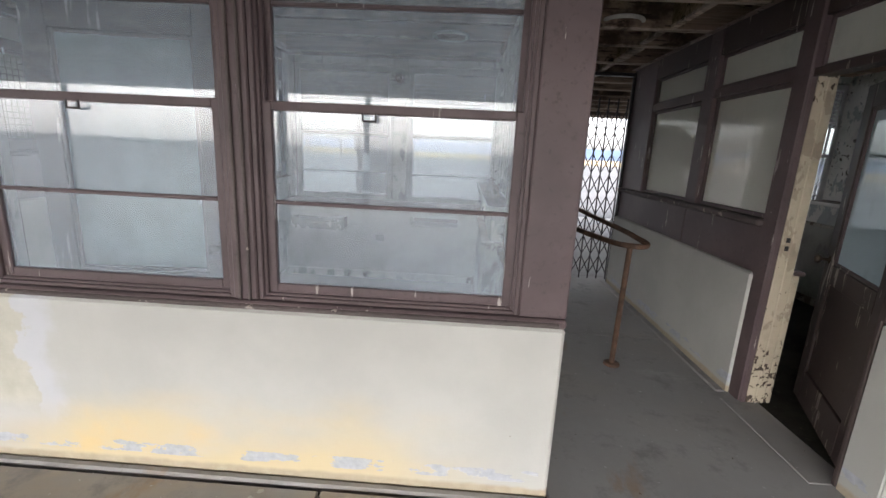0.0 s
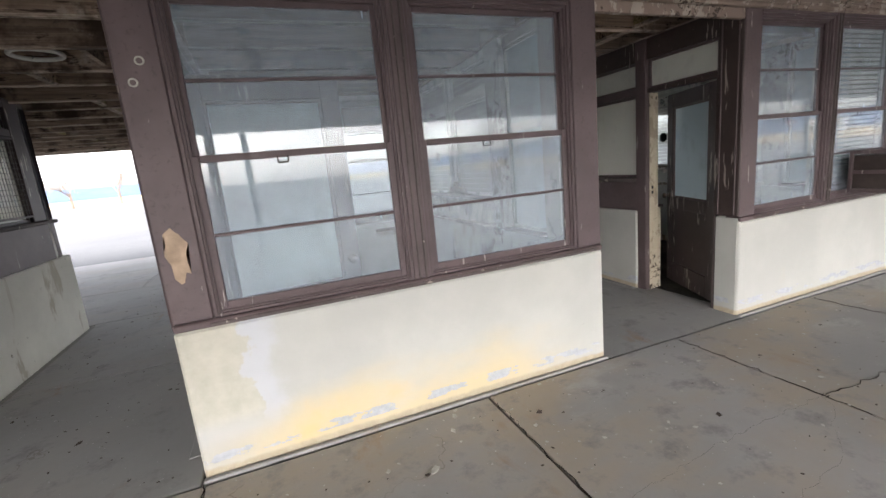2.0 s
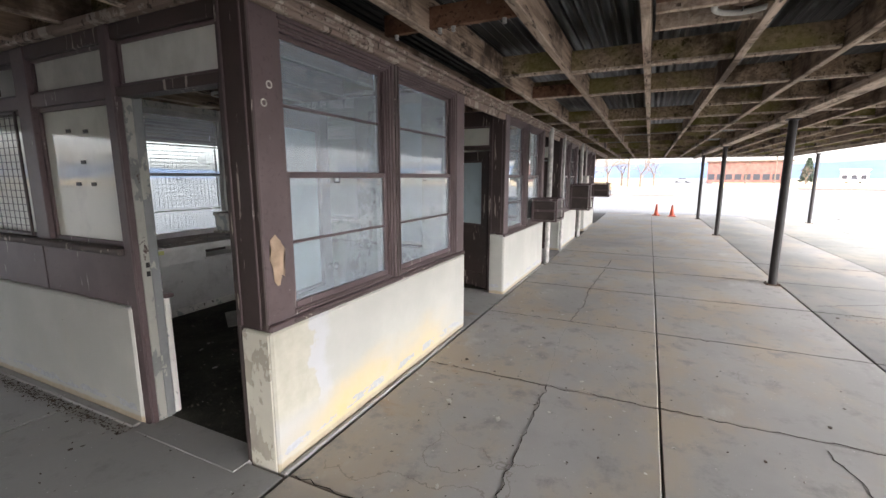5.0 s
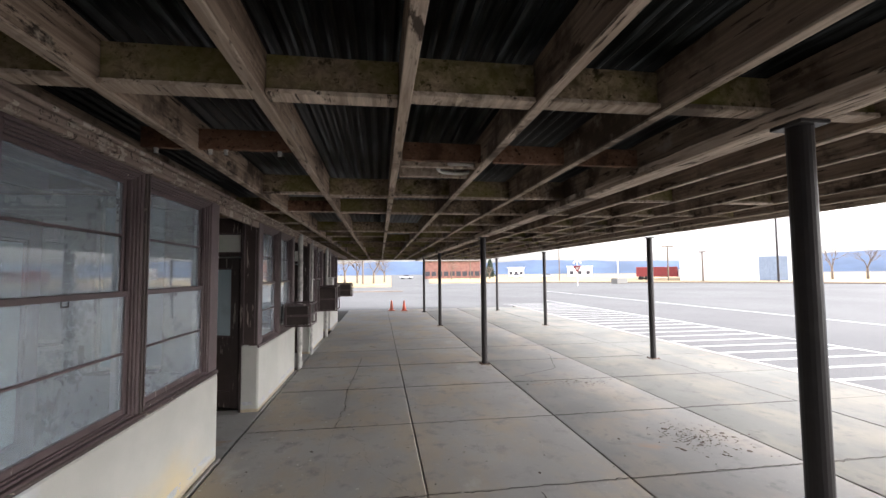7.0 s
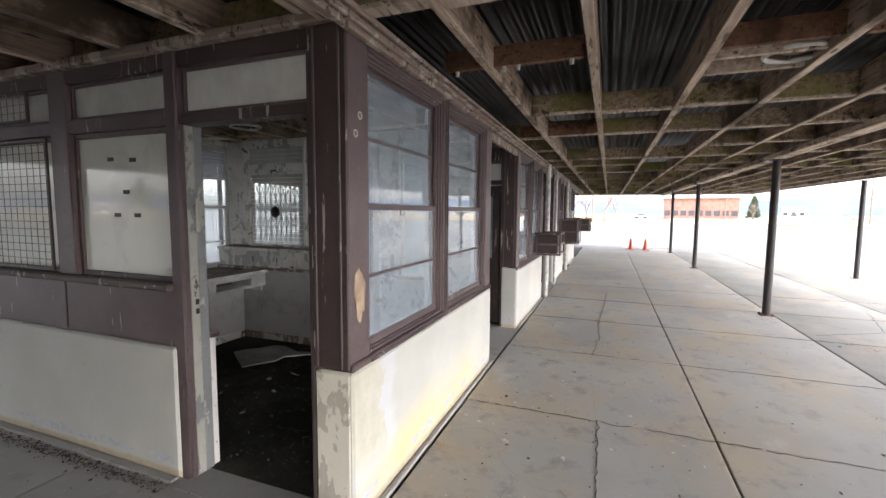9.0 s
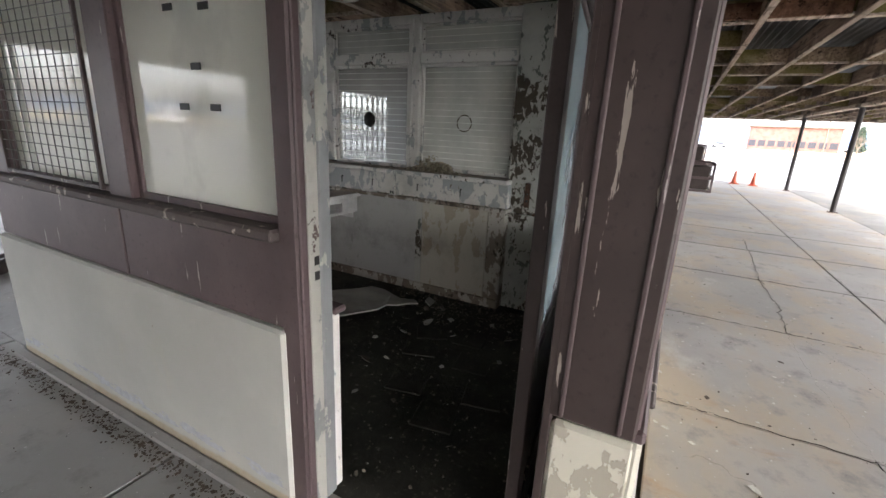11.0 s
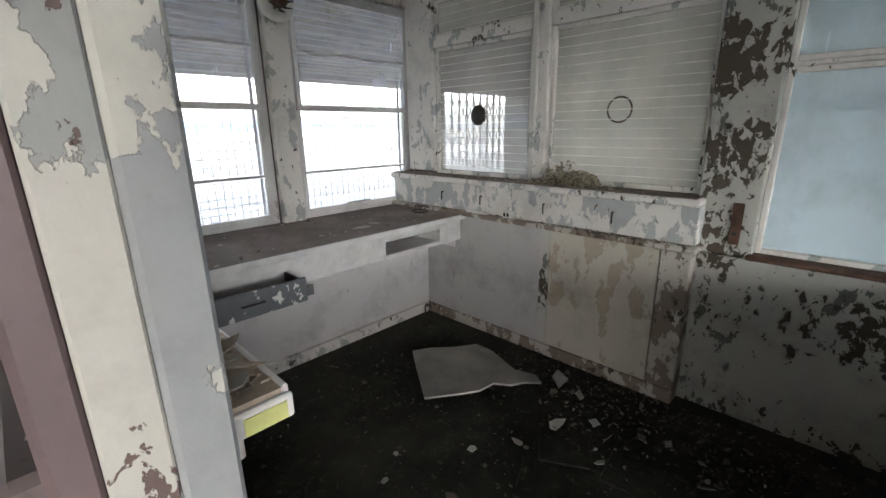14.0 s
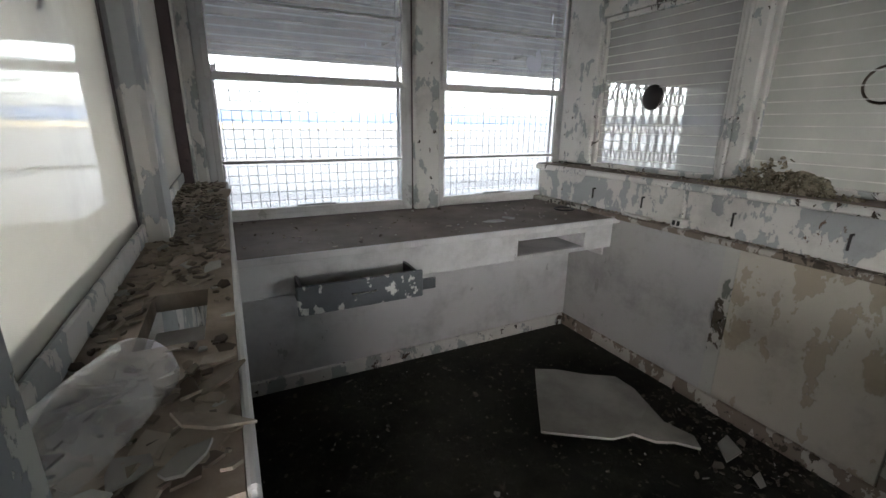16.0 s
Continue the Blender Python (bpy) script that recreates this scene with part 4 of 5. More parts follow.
p0 = post(6.22, -3.46)
for x, y in ((-0.06, -3.46), (12.27, -3.46), (17.4, -3.46), (6.07, -6.82), (11.62, -6.82), (17.4, -6.82), (0.2, -6.82), (-5.9, -3.46), (-5.9, -6.82), (-0.08, 7.56), (6.0, 7.56), (-6.0, 7.56), (12.0, 7.56)):
    copy_thing(p0, pose(x, y, 0))

# ---- ground ----
part_g = part("ground", slab(B(), (-900, -900, -1.0), (1400, 900, -0.13), 0), ASPHALT)
tagged(part_g, "pale worn asphalt of a wide empty lot", "ground", kind="structure")
pave = thing("pavement", (0, 0, 0), "stained concrete pavement slabs under the canopy", "pavement", kind="structure")
xs = [-11.2 + 1.6 * k for k in range(19)]
yrows = [-0.06, -1.87, -3.56, -5.25, -6.9, -8.35]
SOIL = plain("packed_joint_dirt", (0.035, 0.027, 0.02), 0.95, 0.0, 0.5, 14)
part("slab_bed", slab(B(), (-12, -8.3, -0.20), (19.1, 9.6, -0.030)), SOIL, pave)
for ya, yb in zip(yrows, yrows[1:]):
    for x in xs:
        # Rows darken in colour towards the open side to hold back the light.
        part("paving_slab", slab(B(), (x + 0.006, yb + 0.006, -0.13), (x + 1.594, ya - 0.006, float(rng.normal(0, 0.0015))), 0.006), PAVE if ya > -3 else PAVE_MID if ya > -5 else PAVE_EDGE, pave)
for k in range(4):
    x = OB[0] + 3.97 * (k - 2)
    w0, w1 = ((x - 1.38, x + 0.02) if k != 1 else (-1.62, -0.02)) if k else (x - 2.0, x - 1.7)
    if k:
        for y in (-0.045, 1.85, 3.75):
            part("paving_slab", slab(B(), (w0, y, -0.14), (w1, y + 1.885, -0.004), 0.006), PASSAGE, pave)
for x in np.arange(-11.2, 18.5, 2.4):
    for y in (5.65, 7.55):
        part("paving_slab", slab(B(), (x, y, -0.14), (x + 2.39, y + 1.89, -0.006), 0.006), PASSAGE, pave)
for x in np.arange(-11.2, 18.5, 2.4):
    if not -2 < x < 7:
        part("paving_slab", slab(B(), (x, 3.75, -0.14), (x + 2.39, 5.64, -0.006), 0.006), PASSAGE, pave)
for x0, x1 in ((-0.02, 2.6), (3.98, 6.3)):
    part("paving_slab", slab(B(), (x0, 3.6, -0.14), (x1, 5.64, -0.006), 0.006), PASSAGE, pave)


def crack(points, width, seed, label="hairline crack filled with dirt"):
    """A ragged dirt-filled crack that wanders between a few turning points."""
    r = np.random.default_rng(seed)
    bm, last = B(), None
    for p, q in zip(points, points[1:]):
        p, q = Vector(p), Vector(q)
        side_ = Vector((-(q - p).y, (q - p).x)).normalized()
        n = max(4, int((q - p).length / 0.045))
        for k in range(n + (q == Vector(points[-1]))):
            c = p.lerp(q, k / n) + side_ * float(r.normal(0, 0.010))
            w = width * float(r.uniform(0.25, 1.2)) * 0.5
            row = [bm.verts.new((c.x + side_.x * s * w, c.y + side_.y * s * w, z)) for s, z in ((-1, 0.001), (0, 0.0035), (1, 0.001))]
            if last:
                for j in range(2):
                    bm.faces.new((last[j], last[j + 1], row[j + 1], row[j]))
            last = row
    return part("crack", bm, SOIL, pave, label)


crack([(0.2, -1.12), (1.55, -1.10), (2.4, -1.02), (3.22, -1.0)], 0.007, 61)
crack([(3.22, -1.0), (3.9, -1.07), (4.8, -1.03), (5.9, -1.10), (7.2, -1.14)], 0.008, 62)
crack([(3.22, -1.02), (2.75, -1.32), (2.15, -1.42), (1.62, -1.78)], 0.007, 63)
for k, x in enumerate((0.0, 1.6, 3.2, 4.8, 6.4, 8.0)):
    crack([(x + 0.01, -0.10), (x - 0.01, -1.8), (x, -3.5), (x, -6.8)], 0.012, 64 + 10 * k, "dirt packed into a slab joint")
crack([(5.1, -3.7), (5.6, -4.6), (6.9, -5.0)], 0.012, 68)
crack([(0.1, -2.6), (0.7, -2.9), (1.5, -2.75)], 0.008, 69)

kerb = thing("kerb", (0, 0, 0), "pale concrete kerb along the pavement edge", "kerb", kind="structure")
for x in np.arange(-11.2, 18.6, 2.4):
    part("kerb_stone", slab(B(), (x + 0.004, -8.52, -0.2), (x + 2.396, -8.36, 0.004), 0.015), KERB, kerb)
lines = thing("parking_lines", (0, 0, 0), "white painted bay lines on the lot", "road marking", kind="structure")
for k in range(26):
    x = 1.9 + 0.83 * k
    part("bay_line", slab(B(), (x, -12.35, -0.128), (x + 0.11, -8.7, -0.124)), LINE, lines)
part("bay_line", slab(B(), (-6, -12.47, -0.128), (26, -12.36, -0.124)), LINE, lines)
part("bay_line", slab(B(), (-6, -18.1, -0.128), (40, -17.95, -0.124)), LINE, lines)

# ---- booth interior ----
rng = np.random.default_rng(11)
desk = thing("counter_desk", (0, 0, 0), "white built-in counter with brown dusty top and flaking apron", "counter")
box("counter_top", (0.17, 2.70, 0.832), (2.315, D - 0.125, 0.857), DESKTOP, desk, 0.004, "dusty brown counter top")
box("top_edge", (0.17, 2.686, 0.826), (2.40, 2.699, 0.858), WHITE_IN, desk, 0.003)
for a, b in (((0.17, 0.665), (1.62, 0.825)), ((2.10, 0.665), (2.345, 0.825)), ((1.62, 0.775), (2.10, 0.825)), ((1.62, 0.665), (2.10, 0.69))):
    part("apron", slab(B(), (a[0], 2.735, a[1]), (b[0], 2.755, b[1]), 0.002), WHITE_IN, desk)
bm = B()
slab(bm, (1.62, 2.757, 0.675), (2.10, 3.05, 0.69)), slab(bm, (1.61, 2.757, 0.69), (1.62, 3.05, 0.825)), slab(bm, (2.10, 2.757, 0.69), (2.11, 3.05, 0.825))
part("cubby", bm, WHITE_IN, desk, "open slot below the counter top")
box("cubby_back", (1.62, 3.03, 0.691), (2.10, 3.049, 0.824), BROWN_WORN, desk, 0.0, "dark wood inside the slot")
box("cubby_lid", (1.621, 2.757, 0.80), (2.099, 3.029, 0.826), BROWN_WORN, desk, 0.0)
box("back_panel", (0.17, 3.08, 0.0), (2.315, 3.10, 0.83), WHITE_IN, desk, 0.002)
box("baseboard", (0.17, 3.058, 0.0), (2.29, 3.079, 0.085), PEEL, desk, 0.006)
box("side_bracket", (2.30, 2.78, 0.60), (2.315, 3.06, 0.665), WHITE_IN, desk, 0.003)
drw = thing("drawer", (0.705, 2.655, 0.635), "grey drawer with flaking paint pulled half open", "drawer")
front_ = part("drawer_front", slab(B(), (-0.27, -0.10, 0.0), (0.27, -0.085, 0.125), 0.005), DRAWER, drw)
bm = B()
slab(bm, (-0.255, -0.084, 0.01), (-0.243, 0.30, 0.115)), slab(bm, (0.243, -0.084, 0.01), (0.255, 0.30, 0.115)), slab(bm, (-0.243, -0.084, 0.01), (0.243, 0.30, 0.018))
part("drawer_box", bm, STEEL, drw, "dark inside of the drawer")
bm = B()
for a, b in (((-0.05, -0.108, 0.065), (0.05, -0.108, 0.065)), ((-0.05, -0.108, 0.065), (-0.05, -0.098, 0.065)), ((0.05, -0.108, 0.065), (0.05, -0.098, 0.065))):
    rod(bm, a, b, 0.005, seg=8)
part("pull_handle", bm, CHROME, front_, "tarnished bar pull")
plate = thing("wall_plate_cover", (1.235, 3.079, 0.44), "small grey metal cover plate on white panel", "cover plate")
part("cover", slab(B(), (-0.05, -0.006, 0), (0.05, 0, 0.07), 0.003), DRAWER, plate)

shelf = thing("side_shelf", (0, 0, 0), "narrow dirty wooden shelf under the frosted side window", "shelf")
for a, b in (((0.052, 1.21), (0.232, 1.50)), ((0.052, 1.50), (0.115, 1.70)), ((0.195, 1.50), (0.232, 1.70)), ((0.052, 1.70), (0.232, 2.075)), ((0.107, 2.075), (0.232, 2.245)), ((0.052, 2.245), (0.232, 3.20))):
    part("shelf_board", slab(B(), (a[0], a[1], 1.075), (b[0], b[1], 1.105)), SHELFTOP, shelf, "dirt-caked board beside a square cut-out")
box("shelf_edge", (0.233, 1.21, 1.062), (0.243, 3.20, 1.107), WHITE_IN, shelf, 0.003)
box("end_block", (0.12, 1.198, 1.060), (0.243, 1.2095, 1.098), WHITE_IN, shelf, 0.003)
box("end_patch", (0.172, 1.1955, 1.064), (0.232, 1.1978, 1.090), YELLOW, shelf, 0.0, "yellow-green paint patch on the shelf end")
box("shelf_bracket", (0.11, 1.30, 0.95), (0.20, 1.32, 1.074), PEEL, shelf, 0.003)
box("shelf_bracket", (0.11, 2.60, 0.95), (0.20, 2.62, 1.074), PEEL, shelf, 0.003)
box("hole_tray", (0.105, 1.48, 1.02), (0.205, 1.72, 1.03), WHITE, shelf, 0.002, "white tray seen through the cut-out")


def scatter(name, label, count, where, z, r, mat_=None, tilt=0.25, seed=3, thick=0.003):
    rr = np.random.default_rng(seed)
    bm = B()
    for _ in range(count):
        x, y = where(rr)
        flake(bm, x, y, z + rr.uniform(0, 0.004), r * float(rr.lognormal(0, 0.5)), rr, thick, tilt)
    return tagged(part(name, bm, mat_ or DEBRIS), label, "debris", kind="stuff")


def on_shelf(r):
    while True:
        x, y = r.uniform(0.066, 0.225), 1.22 + 1.95 * r.random()
        if not (0.105 < x < 0.205 and 1.48 < y < 1.72):
            return x, y


scatter("shelf_debris", "flaked paint and dirt strewn over the side shelf", 620, on_shelf, 1.106, 0.011)
scatter("shelf_chips", "crumbled paint chips on the side shelf", 90, on_shelf, 1.108, 0.016, seed=8)
scatter("counter_debris", "paint flakes and grit on the counter top", 150, lambda r: (r.uniform(0.25, 2.3), r.uniform(2.72, 3.40)), 0.858, 0.008, seed=5)
scatter("floor_debris", "paint flakes, tile shards and rubbish over the dark floor", 1100, lambda r: (r.uniform(0.2, 2.25), r.uniform(0.2, 3.0)), 0.006, 0.0065, FLOOR_DEBRIS, seed=6, tilt=0.35)
scatter("floor_rubble", "denser rubble of flakes along the ticket wall", 900, lambda r: (2.3 - abs(r.normal(0, 0.28)), r.uniform(0.25, 2.2)), 0.006, 0.010, FLOOR_DEBRIS, seed=7, tilt=0.5)
scatter("ledge_debris", "crumbs and flakes on the ticket ledge", 160, lambda r: (r.uniform(2.32, 2.46), r.uniform(1.25, 3.3)), 1.119, 0.008, seed=9)
scatter("wall_shelf_debris", "crumbs and flakes on the narrow wall shelf", 160, lambda r: (r.uniform(2.29, 2.33), r.uniform(1.25, 3.0)), 0.881, 0.008, seed=10)

for k, (x, y, q) in enumerate(((0.205, 1.30, 0.045), (0.19, 1.25, 0.030), (0.215, 1.42, 0.026), (0.15, 1.26, 0.028), (0.10, 1.62, 0.022), (0.20, 1.80, 0.030), (0.14, 1.86, 0.038), (0.10, 1.98, 0.026), (0.19, 2.10, 0.034), (0.13, 2.34, 0.030))):
    bm = B()
    flake(bm, x, y, 1.114, q, np.random.default_rng(70 + k), 0.003, 0.22)
    tagged(part("paint_chip", bm, (SHELFTOP, PAPER)[k % 2]), ("brown curled chip of board on the dirty shelf", "pale curled paint chip on the dirty shelf")[k % 2], "paint chip", "chips on the shelf")
for k, (x, y, q) in enumerate(((1.30, 1.75, 0.030), (1.48, 1.62, 0.035), (1.10, 1.52, 0.028), (1.72, 1.55, 0.050), (1.86, 1.42, 0.040), (0.90, 1.90, 0.026), (1.62, 1.28, 0.034), (1.95, 1.10, 0.045), (1.20, 1.15, 0.030), (0.70, 1.45, 0.026), (1.45, 0.85, 0.032), (2.02, 1.58, 0.05), (1.78, 0.90, 0.038))):
    bm = B()
    flake(bm, x, y, 0.016, q, np.random.default_rng(90 + k), 0.004, 0.25)
    tagged(part("floor_chip", bm, PAPER), "pale chip of wallboard on the dark dirty floor", "wall chip", "chips on the floor")

# floor tiles half buried in dirt
tiles = thing("loose_tiles", (0, 0, 0), "dark square floor tiles breaking loose from the dirt", "floor tile")
for x, y, a in ((0.75, 0.95, 12), (1.05, 0.80, 15), (1.35, 1.0, 10), (0.95, 1.25, 14), (1.35, 1.40, 22), (1.65, 1.15, 8), (1.60, 1.45, 30)):
    bm = slab(B(), (-0.11, -0.11, 0), (0.11, 0.11, 0.010), 0.003)
    bmesh.ops.transform(bm, matrix=pose(x, y, 0.004, 1.5, 1, a), verts=bm.verts)
    part("tile", bm, GRIME, tiles)

board = B()
rr = np.random.default_rng(2)
edge = [(1.40, 2.18), (1.52, 2.09), (1.66, 2.00), (1.74, 1.965), (1.80, 1.89), (1.88, 1.86), (1.96, 1.79), (2.00, 1.85), (1.97, 1.98), (2.01, 2.10), (2.05, 2.22), (2.06, 2.36), (1.93, 2.44), (1.80, 2.55), (1.70, 2.61), (1.58, 2.44)]
lo = [board.verts.new((x, y, 0.022 + 0.03 * abs(rr.normal(0, 0.4)))) for x, y in edge]
hi = [board.verts.new(v.co + Vector((0, 0, 0.012))) for v in lo]
board.faces.new(lo[::-1]), board.faces.new(hi)
for k in range(len(lo)):
    board.faces.new((lo[k], lo[(k + 1) % len(lo)], hi[(k + 1) % len(lo)], hi[k]))
bmesh.ops.triangulate(board, faces=[f for f in board.faces if len(f.verts) > 4])
tagged(part("broken_board", board, PAPER), "torn pale wallboard sheet lying on the dirty floor", "board")
scrap = B()
flake(scrap, 2.10, 1.76, 0.012, 0.09, np.random.default_rng(21), 0.008, 0.05)
tagged(part("board_scrap", scrap, PAPER), "small torn scrap of pale wallboard", "board")

bottle = thing("plastic_bottle", (0.152, 1.375, 1.108), "empty clear plastic bottle lying on the shelf", "bottle")
bottle.rotation_euler = (0, 0, radians(-22))
bottle.scale = (0.84, 0.84, 0.84)
CLEARP = glass("clear_plastic", 0.13, (0.8, 0.8, 0.8), (0.93, 0.94, 0.95), 0.2, 0.08)
m = Matrix.Translation((0, 0, 0.044)) @ pose(0, 0, 0, 90, 0, 0)
bottle_body = part("bottle_body", lathe(B(), [(0.001, 0.006), (0.026, 0.002), (0.036, 0.0), (0.042, 0.008), (0.0425, 0.02), (0.040, 0.026), (0.0425, 0.034), (0.0425, 0.105), (0.040, 0.112), (0.0425, 0.12), (0.0425, 0.135), (0.038, 0.158), (0.026, 0.180), (0.016, 0.192), (0.0135, 0.20), (0.0135, 0.222), (0.012, 0.223)], 28, m), CLEARP, bottle, smooth=True)
part("label_scrap", lathe(B(), [(0.0428, 0.06), (0.0428, 0.10)], 28, m), CLEARP, bottle_body, "clear torn label band", True)

HEAP = Mat("crumbled_insulation", 0.95)
g = HEAP
c = g.mix(g.step(g.noise(28, 6, 0.7), 0.38, 0.62), (0.09, 0.075, 0.045), (0.40, 0.35, 0.26))
c = g.mix(g.step(g.noise(70, 3), 0.58, 0.68), c, (0.50, 0.46, 0.38))
g.bump(g.noise(45, 6, 0.75), 1.0, 0.02)
HEAP = g.color(c)
nest = B()
rr = np.random.default_rng(17)
for _ in range(620):
    t = rr.normal(0, 0.11)
    h = abs(rr.normal(0, 0.045)) * math.exp(-(t / 0.16) ** 2)
    flake(nest, 2.37 + rr.normal(0, 0.025), 1.95 + t, 1.122 + h, 0.016, rr, 0.004, 0.9)
core = bmesh.ops.create_icosphere(nest, subdivisions=4, radius=1.0)["verts"]
for v in core:
    n_ = v.co.normalized()
    k_ = 1 + 0.28 * noise.noise(n_ * 2.3) + 0.16 * noise.noise(n_ * 6.0 + Vector((3, 1, 0))) + 0.08 * noise.noise(n_ * 15.0)
    v.co = Vector((2.375 + n_.x * 0.045 * k_, 1.86 + n_.y * 0.125 * k_, 1.145 + n_.z * 0.058 * k_))
tagged(part("rubbish_heap", nest, HEAP), "crumbling heap of insulation and flakes on the ledge", "debris", kind="stuff")
outlet = thing("power_outlet", (2.30, 2.30, 0.885), "old white surface power outlet on the wall shelf", "outlet")
outlet_body = part("outlet_body", slab(B(), (-0.02, -0.035, 0), (0.03, 0.035, 0.045), 0.005), WHITE, outlet)
part("socket", slab(B(), (-0.0215, -0.02, 0.010), (-0.0195, -0.004, 0.035), 0), BLACK, outlet_body)
part("socket", slab(B(), (-0.0215, 0.006, 0.010), (-0.0195, 0.022, 0.035), 0), BLACK, outlet_body)
cable = thing("wall_cable", (2.325, 2.30, 0.93), "painted conduit climbing from the outlet to the window post", "cable")
part("conduit", rod(rod(B(), (0, 0, 0), (0, 0, 0.145), 0.010), (0.12, -0.08, 0.19), (0.12, -0.08, 1.45), 0.011), PEEL, cable)
paper = B()
flake(paper, 1.55, 2.88, 0.862, 0.07, np.random.default_rng(31), 0.004, 0.02)
flake(paper, 1.68, 2.92, 0.862, 0.05, np.random.default_rng(32), 0.004, 0.02)
tagged(part("paper_scrap", paper, PAPER), "pale torn paper scrap on the counter", "paper")
hookb = B()
torus(hookb, (2.18, 3.02, 0.862), 0.06, 0.006, "Z", 20, 0.8)
tagged(part("cable_loop", hookb, STEEL), "dark loop of old cable on the counter end", "cable")
slipb = B()
slab(slipb, (2.29, 2.48, 0.882), (2.335, 2.66, 0.896), 0.004)
tagged(part("wood_offcut", slipb, WHITE), "pale painted offcut lying on the wall shelf", "offcut")
# screw holes and hooks on the upstand
for y in (2.92, 2.05, 1.62, 2.55):
    hk = thing("wall_hook", (2.333, y, 1.0), "small dark iron hook on the flaking upstand", "hook", "wall hooks")
    part("hook", rod(rod(B(), (0, 0, 0), (-0.02, 0, 0), 0.005, seg=6), (-0.018, 0, 0), (-0.018, 0, -0.06), 0.005, seg=6), STEEL, hk)

strike = thing("latch_plate", (2.415, 1.06, 0.90), "rusty iron latch plate on the flaking window post", "latch plate")
part("plate", slab(B(), (-0.006, -0.022, 0.0), (0.0, 0.022, 0.20), 0.003), RUST, strike)
part("stud", rod(B(), (-0.022, 0, 0.055), (-0.006, 0, 0.055), 0.010, seg=10), STEEL, strike)
part("stud", rod(B(), (-0.016, 0, 0.11), (-0.006, 0, 0.11), 0.007, seg=10), STEEL, strike)

# black plugs on the frosted panel
for k, (y, z) in enumerate(((1.55, 1.86), (1.75, 1.87), (1.62, 1.67), (1.53, 1.53), (1.71, 1.53))):
    pl = thing("panel_plug", (0.044, y, z), "small black tape patch on the frosted panel", "tape", "tape patches")
    bm = slab(B(), (-0.004, -0.028, -0.012), (0, 0.028, 0.012), 0.001)
    part("tape", bm, BLACK, pl)


def ring_light(x, y, z, label, r=0.15):
    rl = thing("ring_light", (x, y, z), label, "ceiling light", "ring lights")
    part("tube", torus(B(), (0, 0, -0.03), r, 0.016), WHITE, rl, smooth=True)
    bm = lathe(B(), [(0.001, 0.0), (0.07, 0.0), (0.07, -0.02), (0.05, -0.028), (0.001, -0.028)], 20)
    part("base", bm, RUST, rl)
    for a in (0, 2.1, 4.2):
        part("clip", rod(B(), (0.05 * math.cos(a), 0.05 * math.sin(a), -0.015), (r * math.cos(a), r * math.sin(a), -0.03), 0.004, seg=6), STEEL, rl)
    return rl


def bulkhead_lamp(x, y, z):
    l_ = thing("bulkhead_lamp", (x, y, z), "broken white bulkhead lamp base on the window post", "wall lamp")
    turn = pose(0, 0, 0, 90, 0, 0)
    part("base", lathe(B(), [(0.001, -0.02), (0.105, -0.02), (0.115, 0.0), (0.105, 0.022), (0.075, 0.030), (0.001, 0.030)], 28, turn), WHITE, l_, smooth=True)
    socket = part("socket", lathe(B(), [(0.045, 0.030), (0.045, 0.075), (0.030, 0.080), (0.001, 0.060)], 20, turn), RUST, l_, "rusted lamp socket")
    for k in range(9):
        a = 0.7 * k
        rod_ = rod(B(), (0.05 * math.cos(a), -0.03, 0.05 * math.sin(a)), (0.085 * math.cos(a), -0.075 - 0.004 * (k % 3), 0.07 * math.sin(a)), 0.007, 0.003, 6)
        part("glass_stub", rod_, BLACK, socket, "dark jagged stub of the broken globe")


bulkhead_lamp(1.38, 3.375, 2.20)


def insulator(x, y, z):
    k_ = thing("knob_insulator", (x, y, z), "small dirty white porcelain knob on a timber", "insulator", "porcelain knobs")
    part("knob", lathe(B(), [(0.001, -0.030), (0.011, -0.030), (0.014, -0.023), (0.009, -0.017), (0.014, -0.010), (0.014, 0.0)], 12), PIPE, k_, smooth=True)


for y in (-0.16, -0.47, -0.56, -0.88):
    insulator(1.02, y, 2.475)
ring_light(1.43, -2.10, 2.53, "dead round fluorescent ring between the joists")
ring_light(1.95, 2.60, 2.50, "dead round fluorescent ring over the booth")
ring_light(3.3, 2.1, 2.53, "dead round fluorescent ring over the passage")
ring_light(-0.86, 1.80, 2.53, "dead round fluorescent ring over the passage")

# ---- pavement litter and bared patches ----


def strew(name, label, count, where, size, seed, mat_):
    rr = np.random.default_rng(seed)
    bm = B()
    for _ in range(count):
        x, y = where(rr)
        flake(bm, x, y, 0.003, size * float(rr.lognormal(0, 0.5)), rr, 0.002, 0.12)
    return tagged(part(name, bm, mat_), label, "litter", kind="stuff")


LEAF = plain("dead_leaf", (0.075, 0.055, 0.04), 0.9, 0.0, 0.4, 20)
CHIP = plain("pale_paint_chip", (0.50, 0.48, 0.43), 0.8, 0.0, 0.3, 20)
strew("pavement_litter", "dark dead leaf bits and grit scattered over the pavement", 420, lambda r: (r.uniform(-3, 9), -0.1 - abs(r.normal(0, 1.6))), 0.007, 51, LEAF)
strew("pavement_chips", "pale paint chips trodden into the pavement", 260, lambda r: (r.uniform(-1.5, 5), -0.1 - abs(r.normal(0, 0.8))), 0.009, 52, CHIP)
strew("leaf_patch", "patch of rotting leaves on the pavement", 230, lambda r: (2.3 + r.normal(0, 0.22), -4.7 + r.normal(0, 0.22)), 0.010, 53, LEAF)
